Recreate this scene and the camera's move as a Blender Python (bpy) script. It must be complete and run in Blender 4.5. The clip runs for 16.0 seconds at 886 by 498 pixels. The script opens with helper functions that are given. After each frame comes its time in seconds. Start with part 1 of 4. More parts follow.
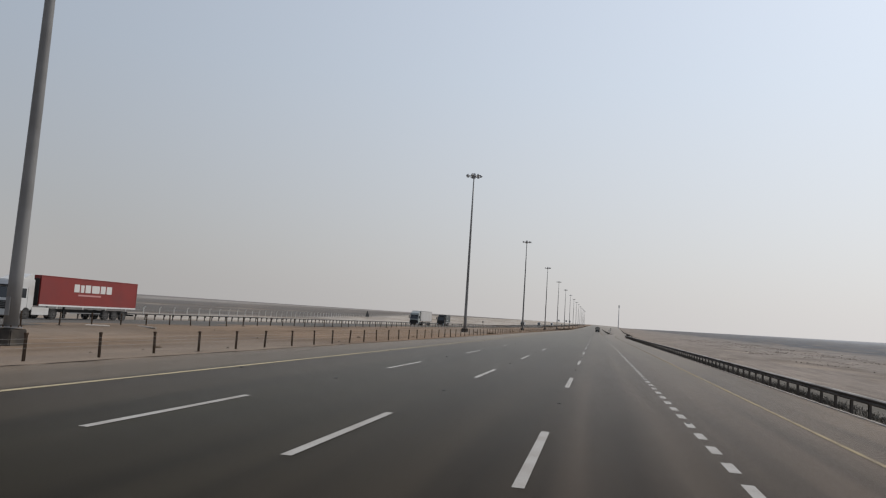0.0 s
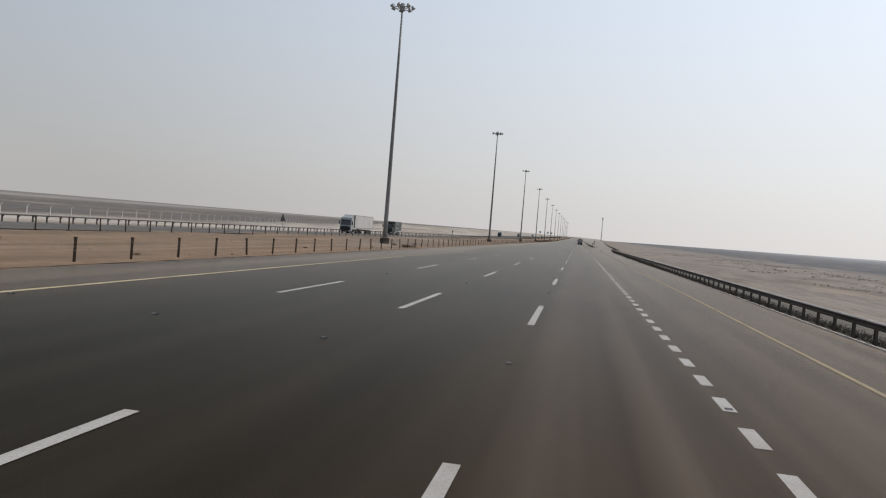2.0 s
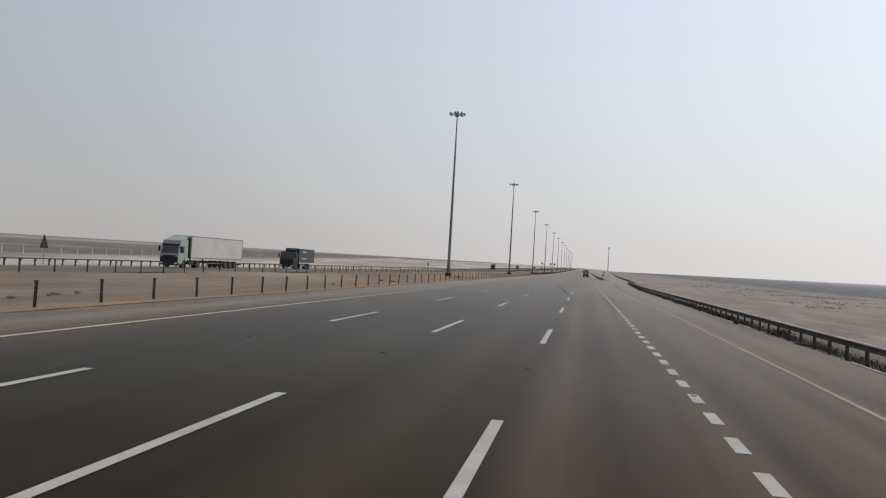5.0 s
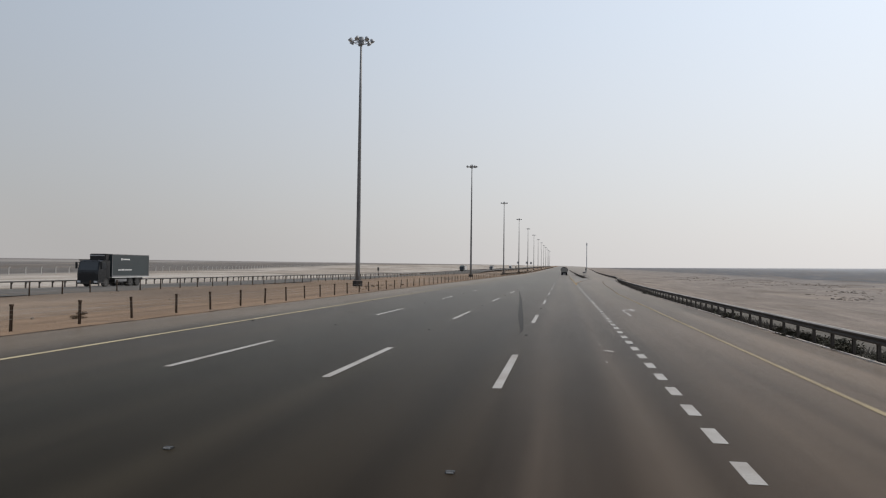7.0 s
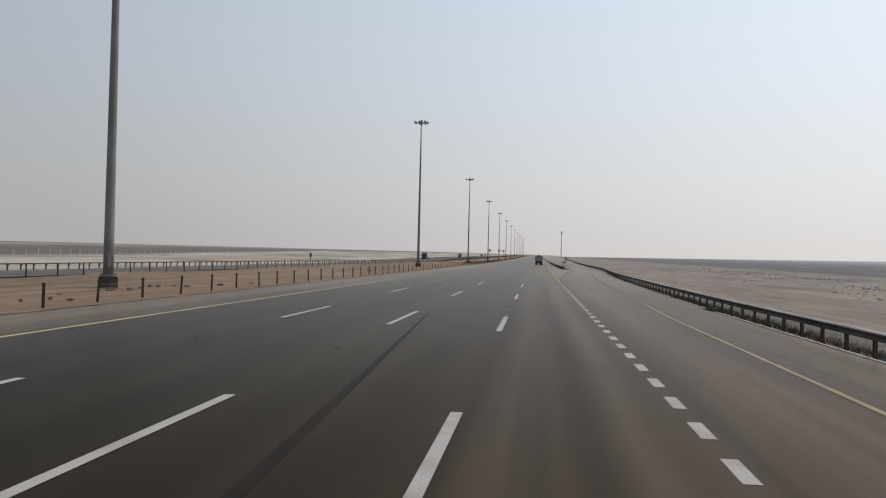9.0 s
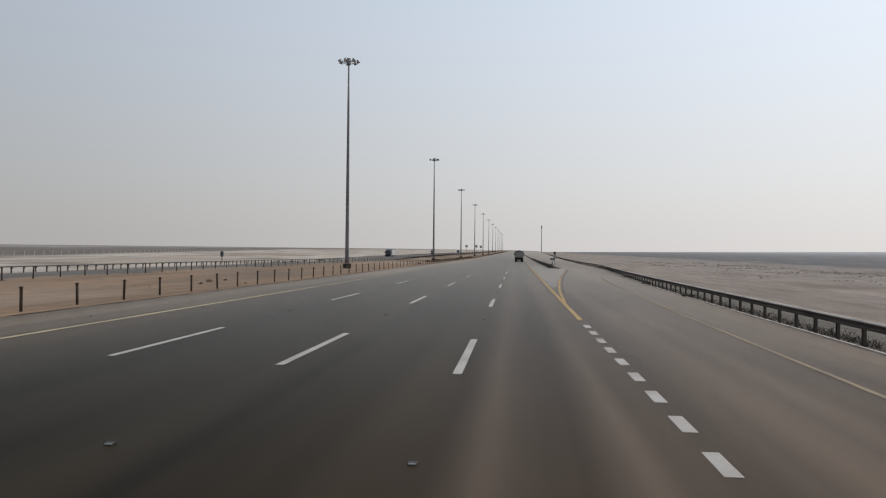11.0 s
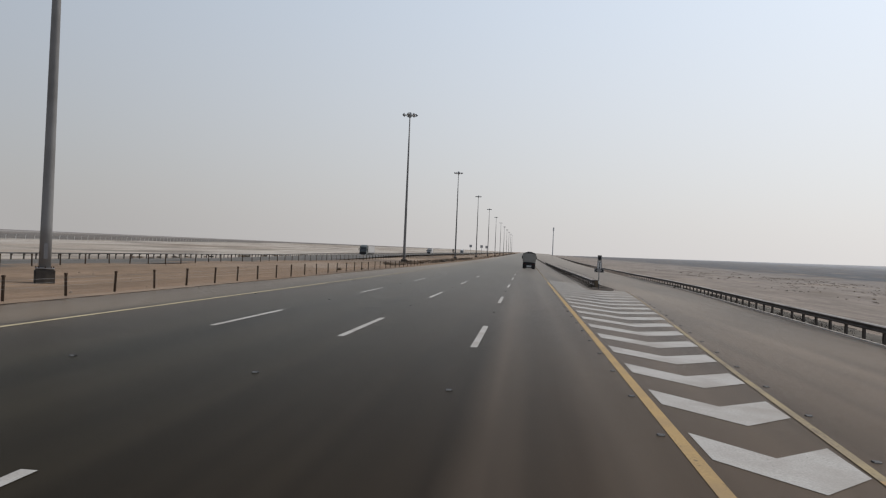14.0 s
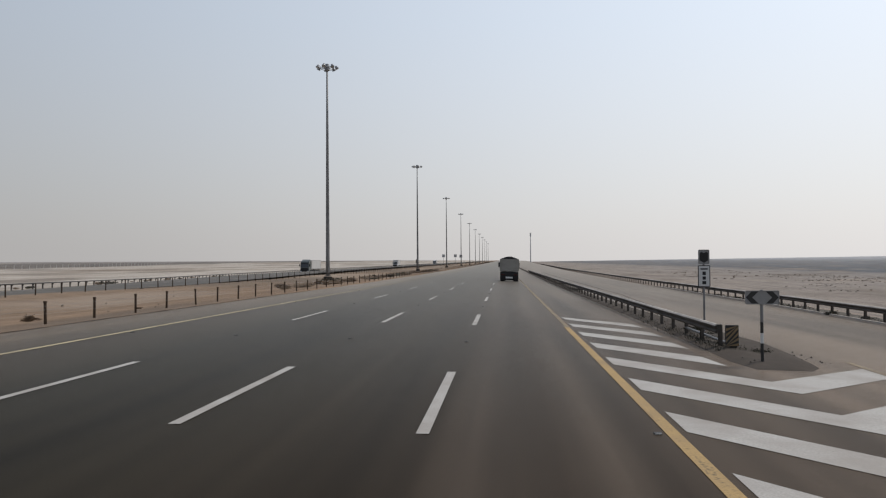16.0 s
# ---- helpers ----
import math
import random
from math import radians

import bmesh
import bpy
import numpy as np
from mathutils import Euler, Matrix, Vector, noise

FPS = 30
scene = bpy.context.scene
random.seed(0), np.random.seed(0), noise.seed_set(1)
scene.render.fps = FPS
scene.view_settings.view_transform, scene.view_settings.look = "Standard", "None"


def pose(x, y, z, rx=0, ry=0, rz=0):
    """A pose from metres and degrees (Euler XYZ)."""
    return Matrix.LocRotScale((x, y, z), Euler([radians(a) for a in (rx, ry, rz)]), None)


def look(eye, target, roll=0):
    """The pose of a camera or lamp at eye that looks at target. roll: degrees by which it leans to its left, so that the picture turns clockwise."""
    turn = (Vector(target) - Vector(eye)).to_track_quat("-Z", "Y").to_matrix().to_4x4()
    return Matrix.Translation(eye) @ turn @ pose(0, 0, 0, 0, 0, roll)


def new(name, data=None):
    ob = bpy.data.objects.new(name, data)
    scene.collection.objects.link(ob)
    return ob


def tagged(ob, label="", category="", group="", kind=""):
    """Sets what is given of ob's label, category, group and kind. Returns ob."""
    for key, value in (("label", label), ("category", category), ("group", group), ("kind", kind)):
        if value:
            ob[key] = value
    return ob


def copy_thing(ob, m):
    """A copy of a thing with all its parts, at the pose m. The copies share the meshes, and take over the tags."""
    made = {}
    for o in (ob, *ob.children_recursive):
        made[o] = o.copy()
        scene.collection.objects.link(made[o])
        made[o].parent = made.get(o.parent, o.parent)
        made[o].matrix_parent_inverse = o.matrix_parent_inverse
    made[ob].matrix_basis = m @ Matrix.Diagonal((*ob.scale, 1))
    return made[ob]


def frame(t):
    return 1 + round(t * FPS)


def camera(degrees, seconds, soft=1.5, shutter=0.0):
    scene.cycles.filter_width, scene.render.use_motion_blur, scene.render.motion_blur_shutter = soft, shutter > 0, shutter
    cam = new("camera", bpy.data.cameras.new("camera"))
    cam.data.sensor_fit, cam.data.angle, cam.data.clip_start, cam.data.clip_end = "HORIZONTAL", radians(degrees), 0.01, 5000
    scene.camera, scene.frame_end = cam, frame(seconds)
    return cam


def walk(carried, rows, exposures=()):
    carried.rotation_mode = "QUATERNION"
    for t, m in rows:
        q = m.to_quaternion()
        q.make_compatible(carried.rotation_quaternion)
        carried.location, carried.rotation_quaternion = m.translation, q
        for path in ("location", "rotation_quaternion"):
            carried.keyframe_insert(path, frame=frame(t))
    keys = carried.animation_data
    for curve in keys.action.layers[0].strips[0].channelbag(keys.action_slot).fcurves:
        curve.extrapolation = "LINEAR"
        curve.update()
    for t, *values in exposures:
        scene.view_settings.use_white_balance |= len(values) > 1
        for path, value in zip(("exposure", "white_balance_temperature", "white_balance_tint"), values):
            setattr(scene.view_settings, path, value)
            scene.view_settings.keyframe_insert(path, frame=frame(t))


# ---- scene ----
cam = camera(63.30, 16.0, soft=1.2)
PATH = [
    (0, (-0.165, -0.201, 2.415), (-4.417, 19.248, 4.332), 3.710),
    (0.5, (-0.158, 11.434, 2.365), (-4.326, 30.928, 3.989), 2.614),
    (1, (-0.161, 22.603, 2.394), (-4.122, 42.168, 3.619), 4.936),
    (1.5, (-0.144, 34.482, 2.424), (-3.874, 54.114, 1.613), 4.755),
    (2, (-0.097, 45.526, 2.416), (-3.772, 65.178, 1.883), 4.565),
    (2.5, (-0.064, 56.717, 2.451), (-4.083, 76.309, 2.399), 3.773),
    (3, (-0.066, 68.401, 2.467), (-4.403, 87.925, 2.464), 2.898),
    (3.5, (-0.058, 79.583, 2.431), (-4.635, 99.047, 2.850), 2.251),
    (4, (-0.025, 91.633, 2.446), (-4.520, 111.121, 2.568), 2.276),
    (4.5, (0.017, 102.630, 2.478), (-4.200, 122.180, 2.620), 4.249),
    (4.7, (0.024, 107.186, 2.446), (-3.927, 126.788, 2.850), 3.577),
    (6.8, (0.112, 154.764, 2.448), (-3.767, 174.382, 2.709), 2.418),
    (7, (0.132, 159.322, 2.479), (-3.158, 179.042, 3.004), 0.678),
    (7.5, (0.095, 171.146, 2.487), (-2.295, 191.002, 2.690), 0.519),
    (8, (0.045, 182.295, 2.474), (-2.383, 202.130, 3.305), -1.240),
    (8.5, (-0.004, 194.071, 2.454), (-2.674, 213.880, 3.132), -0.561),
    (9, (-0.015, 205.238, 2.426), (-2.604, 225.069, 2.619), 1.343),
    (9.2, (-0.037, 209.697, 2.451), (-2.788, 229.507, 2.493), 1.091),
    (11.3, (-0.014, 257.364, 2.446), (-1.866, 277.278, 2.557), 0.855),
    (11.5, (-0.010, 261.922, 2.487), (-1.236, 281.882, 2.163), 4.309),
    (12, (-0.046, 273.598, 2.436), (-1.841, 293.504, 1.694), 2.643),
    (12.5, (0.086, 284.629, 2.442), (-1.938, 304.507, 1.551), 2.021),
    (13, (0.079, 296.258, 2.488), (-1.792, 316.170, 2.403), 2.710),
    (13.5, (0.129, 307.496, 2.453), (-1.933, 327.389, 2.316), 3.089),
    (14, (0.104, 318.406, 2.517), (-2.196, 338.276, 2.617), 2.400),
    (14.5, (0.117, 330.322, 2.464), (-2.363, 350.167, 2.511), 1.750),
    (15, (0.114, 341.119, 2.484), (-2.150, 360.989, 2.658), 0.813),
    (15.5, (0.008, 352.609, 2.464), (-2.303, 372.474, 2.344), 0.333),
    (16, (-0.013, 363.683, 2.430), (-1.683, 383.613, 2.855), -0.420),
]
walk(cam, [(t, look(e, g, r)) for t, e, g, r in PATH],
     exposures=((0.0, -0.05), (0.5, -0.02), (1.0, -0.1), (1.5, 0.1), (2.5, 0.1), (3.5, 0.05), (7.0, 0.06), (8.5, 0.0), (11.5, 0.0), (12.0, 0.02), (12.5, 0.17), (13.0, -0.05), (13.5, 0.07), (14.0, 0.0), (16.0, 0.04)))

# ---- world, sun ----
SUN_AZ, SUN_EL = 55.0, 50.0
world = bpy.data.worlds.new("world")
scene.world = world
world.use_nodes = True
wn, wl = world.node_tree.nodes, world.node_tree.links
sky = wn.new("ShaderNodeTexSky")
sky.sky_type = "NISHITA"
sky.sun_disc = False
sky.sun_elevation, sky.sun_rotation = radians(SUN_EL), radians(SUN_AZ)
sky.air_density, sky.dust_density, sky.ozone_density = 1.0, 2.0, 1.5
clear, haze = wn["Background"], wn.new("ShaderNodeBackground")
clear.inputs[1].default_value = 0.15
wl.new(sky.outputs[0], clear.inputs[0])
coord, axes = wn.new("ShaderNodeTexCoord"), wn.new("ShaderNodeSeparateXYZ")
wl.new(coord.outputs["Generated"], axes.inputs[0])


def world_range(value, *limits):
    r = wn.new("ShaderNodeMapRange")
    for k, v in enumerate(limits):
        r.inputs[k + 1].default_value = v
    wl.new(value, r.inputs[0])
    return r.outputs[0]


# dust haze: warm grey at the horizon, bluer above, brighter all round the side of the sun
tone = wn.new("ShaderNodeMix")
tone.data_type = "RGBA"
tone.inputs[6].default_value, tone.inputs[7].default_value = (1.0, 0.968, 0.955, 1), (0.94, 1.0, 1.055, 1)
wl.new(world_range(axes.outputs[2], 0.0, 0.32, 0.0, 1.0), tone.inputs[0])
az, el = radians(SUN_AZ), radians(SUN_EL)
to_sun = (math.sin(az) * math.cos(el), math.cos(az) * math.cos(el), math.sin(el))
near_sun = wn.new("ShaderNodeVectorMath")
near_sun.operation = "DOT_PRODUCT"
near_sun.inputs[1].default_value = to_sun
wl.new(coord.outputs["Generated"], near_sun.inputs[0])
glow = wn.new("ShaderNodeMath")
glow.operation = "POWER"
glow.inputs[1].default_value = 1.25
wl.new(world_range(near_sun.outputs["Value"], 0.0, 1.0, 0.0, 1.0), glow.inputs[0])
wl.new(tone.outputs[2], haze.inputs[0])
wl.new(world_range(glow.outputs[0], 0.0, 1.0, 0.43, 1.06), haze.inputs[1])
veil = wn.new("ShaderNodeMixShader")
wl.new(world_range(axes.outputs[2], -0.02, 0.8, 1.0, 0.35), veil.inputs[0])
wl.new(clear.outputs[0], veil.inputs[1])
wl.new(haze.outputs[0], veil.inputs[2])
wl.new(veil.outputs[0], wn["World Output"].inputs[0])
sun = new("sun", bpy.data.lights.new("sun", "SUN"))
sun.data.energy, sun.data.angle, sun.data.color = 2.2, radians(4.0), (1.0, 0.94, 0.86)
sun.matrix_world = look([100 * c for c in to_sun], (0, 0, 0))


# ---- materials ----
def nodes_of(name, rough, metal, spec):
    m = bpy.data.materials.new(name)
    m.use_nodes = True
    b = m.node_tree.nodes["Principled BSDF"]
    b.inputs["Roughness"].default_value, b.inputs["Metallic"].default_value = rough, metal
    b.inputs["Specular IOR Level"].default_value = spec
    return m, m.node_tree.nodes, m.node_tree.links, b


def noise_of(n, l, scale, detail=4.0, stretch=(1, 1, 1), local=False):
    if local:
        src = n.new("ShaderNodeTexCoord").outputs["Object"]
    else:
        src = n.new("ShaderNodeNewGeometry").outputs["Position"]
    mp = n.new("ShaderNodeMapping")
    mp.inputs["Scale"].default_value = stretch
    l.new(src, mp.inputs["Vector"])
    t = n.new("ShaderNodeTexNoise")
    t.inputs["Scale"].default_value, t.inputs["Detail"].default_value = scale, detail
    l.new(mp.outputs[0], t.inputs["Vector"])
    return t.outputs[0]


def ranged(n, l, value, a, b, c, d):
    r = n.new("ShaderNodeMapRange")
    for k, v in zip((1, 2, 3, 4), (a, b, c, d)):
        r.inputs[k].default_value = v
    l.new(value, r.inputs[0])
    return r.outputs[0]


def calc(n, l, op, a, b):
    m = n.new("ShaderNodeMath")
    m.operation = op
    for k, v in enumerate((a, b)):
        if isinstance(v, (int, float)):
            m.inputs[k].default_value = v
        else:
            l.new(v, m.inputs[k])
    return m.outputs[0]


def tinted(n, l, color, factor):
    mul = n.new("ShaderNodeVectorMath")
    mul.operation = "SCALE"
    if isinstance(color, tuple):
        mul.inputs[0].default_value = color
    else:
        l.new(color, mul.inputs[0])
    l.new(factor, mul.inputs["Scale"])
    return mul.outputs[0]


def mixed(n, l, fac, a, b):
    m = n.new("ShaderNodeMix")
    m.data_type = "RGBA"
    l.new(fac, m.inputs[0])
    for k, v in ((6, a), (7, b)):
        if isinstance(v, tuple):
            m.inputs[k].default_value = (*v, 1)
        else:
            l.new(v, m.inputs[k])
    return m.outputs[2]


def bumped(n, l, b, height, strength, distance):
    bp = n.new("ShaderNodeBump")
    bp.inputs["Strength"].default_value, bp.inputs["Distance"].default_value = strength, distance
    l.new(height, bp.inputs["Height"])
    l.new(bp.outputs[0], b.inputs["Normal"])


def material(name, color, rough=0.8, metal=0.0, vary=0.15, scale=4.0, fine=50.0, bump=0.0, spec=0.4, dirt=None, local=True):
    """A plain surface with two scales of variation, optional dirt of another colour, and fine relief."""
    m, n, l, b = nodes_of(name, rough, metal, spec)
    big, small = noise_of(n, l, scale, 5, local=local), noise_of(n, l, fine, 3, local=local)
    both = calc(n, l, "ADD", big, small)
    col = tinted(n, l, color, ranged(n, l, both, 0.6, 1.4, 1 - vary, 1 + vary))
    if dirt:
        col = mixed(n, l, ranged(n, l, noise_of(n, l, scale * 0.6, 6, local=local), 0.48, 0.7, 0, 0.75), col, dirt)
    l.new(col, b.inputs["Base Color"])
    l.new(ranged(n, l, small, 0.3, 0.7, rough - 0.08, min(1, rough + 0.08)), b.inputs["Roughness"])
    if bump:
        bumped(n, l, b, small, bump, 0.01)
    return m


def asphalt():
    """Asphalt: dark in the fast lanes, paler and dusty to the verge, polished wheel tracks along each lane, stains and seams."""
    m, n, l, b = nodes_of("asphalt", 0.36, 0.0, 0.009)
    pos = n.new("ShaderNodeSeparateXYZ")
    l.new(n.new("ShaderNodeNewGeometry").outputs["Position"], pos.inputs[0])
    x = pos.outputs[0]
    drift = calc(n, l, "ADD", x, ranged(n, l, noise_of(n, l, 0.05, 4), 0.3, 0.7, -0.2, 0.2))
    ramp = n.new("ShaderNodeValToRGB")
    l.new(ranged(n, l, drift, -16.0, 20.0, 0, 1), ramp.inputs[0])
    stops = [(-15.4, (0.106, 0.091, 0.075)), (-12.9, (0.090, 0.079, 0.066)), (-12.2, (0.034, 0.0295, 0.0235)), (-8.6, (0.0185, 0.0180, 0.0140)), (-5.0, (0.0215, 0.0198, 0.0152)), (-1.5, (0.0265, 0.0225, 0.0172)), (-0.95, (0.028, 0.0235, 0.0185)), (-0.35, (0.069, 0.0600, 0.0525)),
             (0.15, (0.044, 0.0378, 0.0320)), (0.75, (0.036, 0.0297, 0.0242)), (1.45, (0.072, 0.0627, 0.0548)), (1.95, (0.051, 0.0430, 0.0360)), (2.5, (0.063, 0.0540, 0.0465)), (4.4, (0.084, 0.0720, 0.0625)), (7.0, (0.097, 0.0835, 0.0720)), (9.5, (0.128, 0.111, 0.096)), (18.0, (0.130, 0.114, 0.099))]
    e = ramp.color_ramp.elements
    while len(e) < len(stops):
        e.new(0.5)
    for k, (at, c) in enumerate(stops):
        e[k].position, e[k].color = (at + 16) / 36, (*c, 1)
    b.inputs["Sheen Weight"].default_value, b.inputs["Sheen Roughness"].default_value = 0.60, 0.12  # grazing sheen imitates haze over the far road
    b.inputs["Sheen Tint"].default_value = (1.0, 0.955, 0.90, 1)
    track = calc(n, l, "COSINE", calc(n, l, "MULTIPLY", calc(n, l, "SUBTRACT", x, 0.65), math.tau / 1.825), 0)
    streak = noise_of(n, l, 0.9, 6, (1.0, 0.015, 1.0))
    patch, grain = noise_of(n, l, 0.12, 6, (1.0, 0.25, 1.0)), noise_of(n, l, 90.0, 2)
    f = calc(n, l, "ADD", ranged(n, l, streak, 0.3, 0.7, -0.36, 0.36), ranged(n, l, patch, 0.3, 0.7, -0.34, 0.34))
    f = calc(n, l, "ADD", f, ranged(n, l, track, -1, 1, -0.05, 0.05))
    f = calc(n, l, "ADD", f, ranged(n, l, grain, 0.3, 0.7, 0.80, 1.20))
    warm = n.new("ShaderNodeVectorMath")
    warm.operation = "MULTIPLY"
    warm.inputs[1].default_value = (0.93, 0.815, 0.69)
    l.new(tinted(n, l, ramp.outputs[0], f), warm.inputs[0])
    l.new(warm.outputs[0], b.inputs["Base Color"])
    bumped(n, l, b, grain, 0.25, 0.01)
    return m


def desert():
    """Desert floor: sand in the median, a pale compacted strip, dark gravel plains beyond that pale with painted haze,
    with scattered stones and drifts.
    """
    m, n, l, b = nodes_of("desert", 0.95, 0.0, 0.1)
    # grazing sheen lightens the distant plain in place of haze
    b.inputs["Sheen Weight"].default_value, b.inputs["Sheen Roughness"].default_value = 0.14, 0.10
    b.inputs["Sheen Tint"].default_value = (1.0, 0.92, 0.84, 1)
    pos = n.new("ShaderNodeSeparateXYZ")
    l.new(n.new("ShaderNodeNewGeometry").outputs["Position"], pos.inputs[0])
    x = pos.outputs[0]
    wave = noise_of(n, l, 0.012, 5, (1.0, 0.5, 1.0))
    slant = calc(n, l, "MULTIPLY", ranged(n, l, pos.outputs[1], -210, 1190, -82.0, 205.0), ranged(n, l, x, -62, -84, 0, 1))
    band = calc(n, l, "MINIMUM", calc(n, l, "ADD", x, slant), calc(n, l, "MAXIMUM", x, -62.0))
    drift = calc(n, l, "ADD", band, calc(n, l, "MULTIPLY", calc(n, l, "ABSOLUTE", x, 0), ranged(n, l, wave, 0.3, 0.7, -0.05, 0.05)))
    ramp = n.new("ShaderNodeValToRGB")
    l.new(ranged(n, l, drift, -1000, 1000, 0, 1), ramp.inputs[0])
    # the last two stops grow paler and bluer: distance haze put into the colour
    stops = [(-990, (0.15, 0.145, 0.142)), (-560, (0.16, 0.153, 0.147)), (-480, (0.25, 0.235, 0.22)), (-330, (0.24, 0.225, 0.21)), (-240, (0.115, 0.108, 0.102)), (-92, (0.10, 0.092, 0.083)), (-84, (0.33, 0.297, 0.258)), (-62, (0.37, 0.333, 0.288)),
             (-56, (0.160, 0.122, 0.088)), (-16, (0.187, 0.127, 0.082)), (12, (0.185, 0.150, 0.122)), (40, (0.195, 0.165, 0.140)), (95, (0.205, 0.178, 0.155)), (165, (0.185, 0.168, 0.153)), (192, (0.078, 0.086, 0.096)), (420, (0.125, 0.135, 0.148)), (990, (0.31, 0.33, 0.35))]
    e = ramp.color_ramp.elements
    while len(e) < len(stops):
        e.new(0.5)
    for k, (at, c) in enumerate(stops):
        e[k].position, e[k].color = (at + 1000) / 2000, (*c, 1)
    streak, mid, fine = noise_of(n, l, 0.55, 7, (1.0, 0.07, 1.0)), noise_of(n, l, 0.9, 6), noise_of(n, l, 14.0, 4)
    f = calc(n, l, "ADD", ranged(n, l, streak, 0.3, 0.7, -0.24, 0.24), ranged(n, l, mid, 0.3, 0.7, -0.15, 0.15))
    f = calc(n, l, "ADD", f, ranged(n, l, fine, 0.3, 0.7, 0.85, 1.15))
    scrub = ranged(n, l, noise_of(n, l, 0.05, 9, (1.0, 0.35, 1.0)), 0.50, 0.64, 0, 0.7)
    col = mixed(n, l, scrub, tinted(n, l, ramp.outputs[0], f), (0.112, 0.090, 0.071))
    pale = ranged(n, l, noise_of(n, l, 0.09, 8, (0.6, 0.22, 1.0)), 0.54, 0.68, 0, 0.6)
    col = mixed(n, l, pale, col, (0.28, 0.230, 0.182))
    soil = ranged(n, l, noise_of(n, l, 0.35, 8), 0.56, 0.70, 0, 0.45)
    l.new(mixed(n, l, soil, col, (0.13, 0.10, 0.08)), b.inputs["Base Color"])
    bumped(n, l, b, calc(n, l, "ADD", mid, fine), 0.6, 0.08)
    return m


ASPHALT, DESERT = asphalt(), desert()


def road_paint(name, color, dirt, worn, bare=(0.055, 0.046, 0.038)):
    """Line paint: dust over it in patches, and chips and streaks worn through to the asphalt."""
    m, n, l, b = nodes_of(name, 0.78, 0.0, 0.2)
    grain = noise_of(n, l, 30.0, 4)
    col = tinted(n, l, color, ranged(n, l, grain, 0.3, 0.7, 0.82, 1.12))
    col = mixed(n, l, ranged(n, l, noise_of(n, l, 0.8, 6), 0.42, 0.68, 0, 0.8), col, dirt)
    chips = calc(n, l, "ADD", noise_of(n, l, 18.0, 6), calc(n, l, "MULTIPLY", noise_of(n, l, 1.6, 5, (3.0, 0.4, 1.0)), 0.8))
    col = mixed(n, l, ranged(n, l, chips, worn, worn + 0.16, 0, 0.7), col, bare)
    l.new(col, b.inputs["Base Color"])
    bumped(n, l, b, grain, 0.3, 0.005)
    return m


WHITE_PAINT = road_paint("white_road_paint", (0.340, 0.327, 0.304), (0.24, 0.218, 0.194), 1.13)
WORN_PAINT = road_paint("worn_white_paint", (0.33, 0.305, 0.28), (0.19, 0.165, 0.145), 0.93)
YELLOW_PAINT = road_paint("yellow_road_paint", (0.32, 0.217, 0.092), (0.235, 0.165, 0.086), 1.05)
DULL_YELLOW = road_paint("dull_yellow_line", (0.26, 0.208, 0.118), (0.18, 0.146, 0.098), 0.93, (0.10, 0.08, 0.064))
FADED_YELLOW = road_paint("faded_yellow_paint", (0.215, 0.167, 0.105), (0.14, 0.113, 0.083), 0.88, (0.10, 0.08, 0.064))
TYRE_MARK = material("rubber_on_asphalt", (0.0200, 0.0172, 0.0142), 0.45, spec=0.009, vary=0.2, scale=1.0, local=False)
STEEL = material("galvanised_steel", (0.20, 0.20, 0.205), 0.5, 0.5, vary=0.18, scale=1.5, dirt=(0.14, 0.125, 0.11))
RAIL_STEEL = material("weathered_rail_steel", (0.088, 0.077, 0.068), 0.7, 0.0, spec=0.06, vary=0.25, scale=0.8, dirt=(0.04, 0.034, 0.030))
# pale colour for the rail's top edge: a painted highlight of sky light
LIP_HIGHLIGHT = material("rail_lip_highlight", (0.44, 0.40, 0.36), 0.8, 0.0, spec=0.1, vary=0.2, scale=0.6, dirt=(0.2, 0.18, 0.16))
POST_STEEL = material("rusted_post_steel", (0.064, 0.044, 0.031), 0.78, 0.0, spec=0.1, vary=0.3, scale=3, dirt=(0.085, 0.058, 0.04))
LAMP_GREY = material("lamp_housing", (0.24, 0.245, 0.25), 0.45, 0.3, vary=0.1)
LAMP_GLASS = material("lamp_glass", (0.45, 0.47, 0.48), 0.2, 0.0, vary=0.05, spec=0.6)
DARK_CONCRETE = material("dark_concrete", (0.055, 0.05, 0.045), 0.85, spec=0.08, vary=0.3, scale=2.5, bump=0.4, dirt=(0.10, 0.085, 0.07))
CONCRETE = material("dusty_concrete", (0.42, 0.385, 0.345), 0.9, spec=0.08, vary=0.2, scale=2, bump=0.3, dirt=(0.25, 0.21, 0.17))
RUBBER = material("tyre_rubber", (0.022, 0.021, 0.020), 0.8, vary=0.2)
CHASSIS = material("truck_chassis", (0.025, 0.024, 0.024), 0.7, 0.2, vary=0.2)
RIM = material("wheel_rim", (0.06, 0.058, 0.056), 0.5, 0.5, vary=0.1)
GLASS = material("cab_glass", (0.012, 0.015, 0.018), 0.06, 0.0, vary=0.05, spec=0.8)
CAB_WHITE = material("white_cab_paint", (0.50, 0.50, 0.49), 0.35, vary=0.05, scale=1, dirt=(0.40, 0.37, 0.34))
CAB_BLACK = material("black_cab_paint", (0.011, 0.012, 0.014), 0.22, vary=0.1, scale=1)
CAB_GREEN = material("grey_green_cab_paint", (0.075, 0.085, 0.080), 0.35, vary=0.1, scale=1)
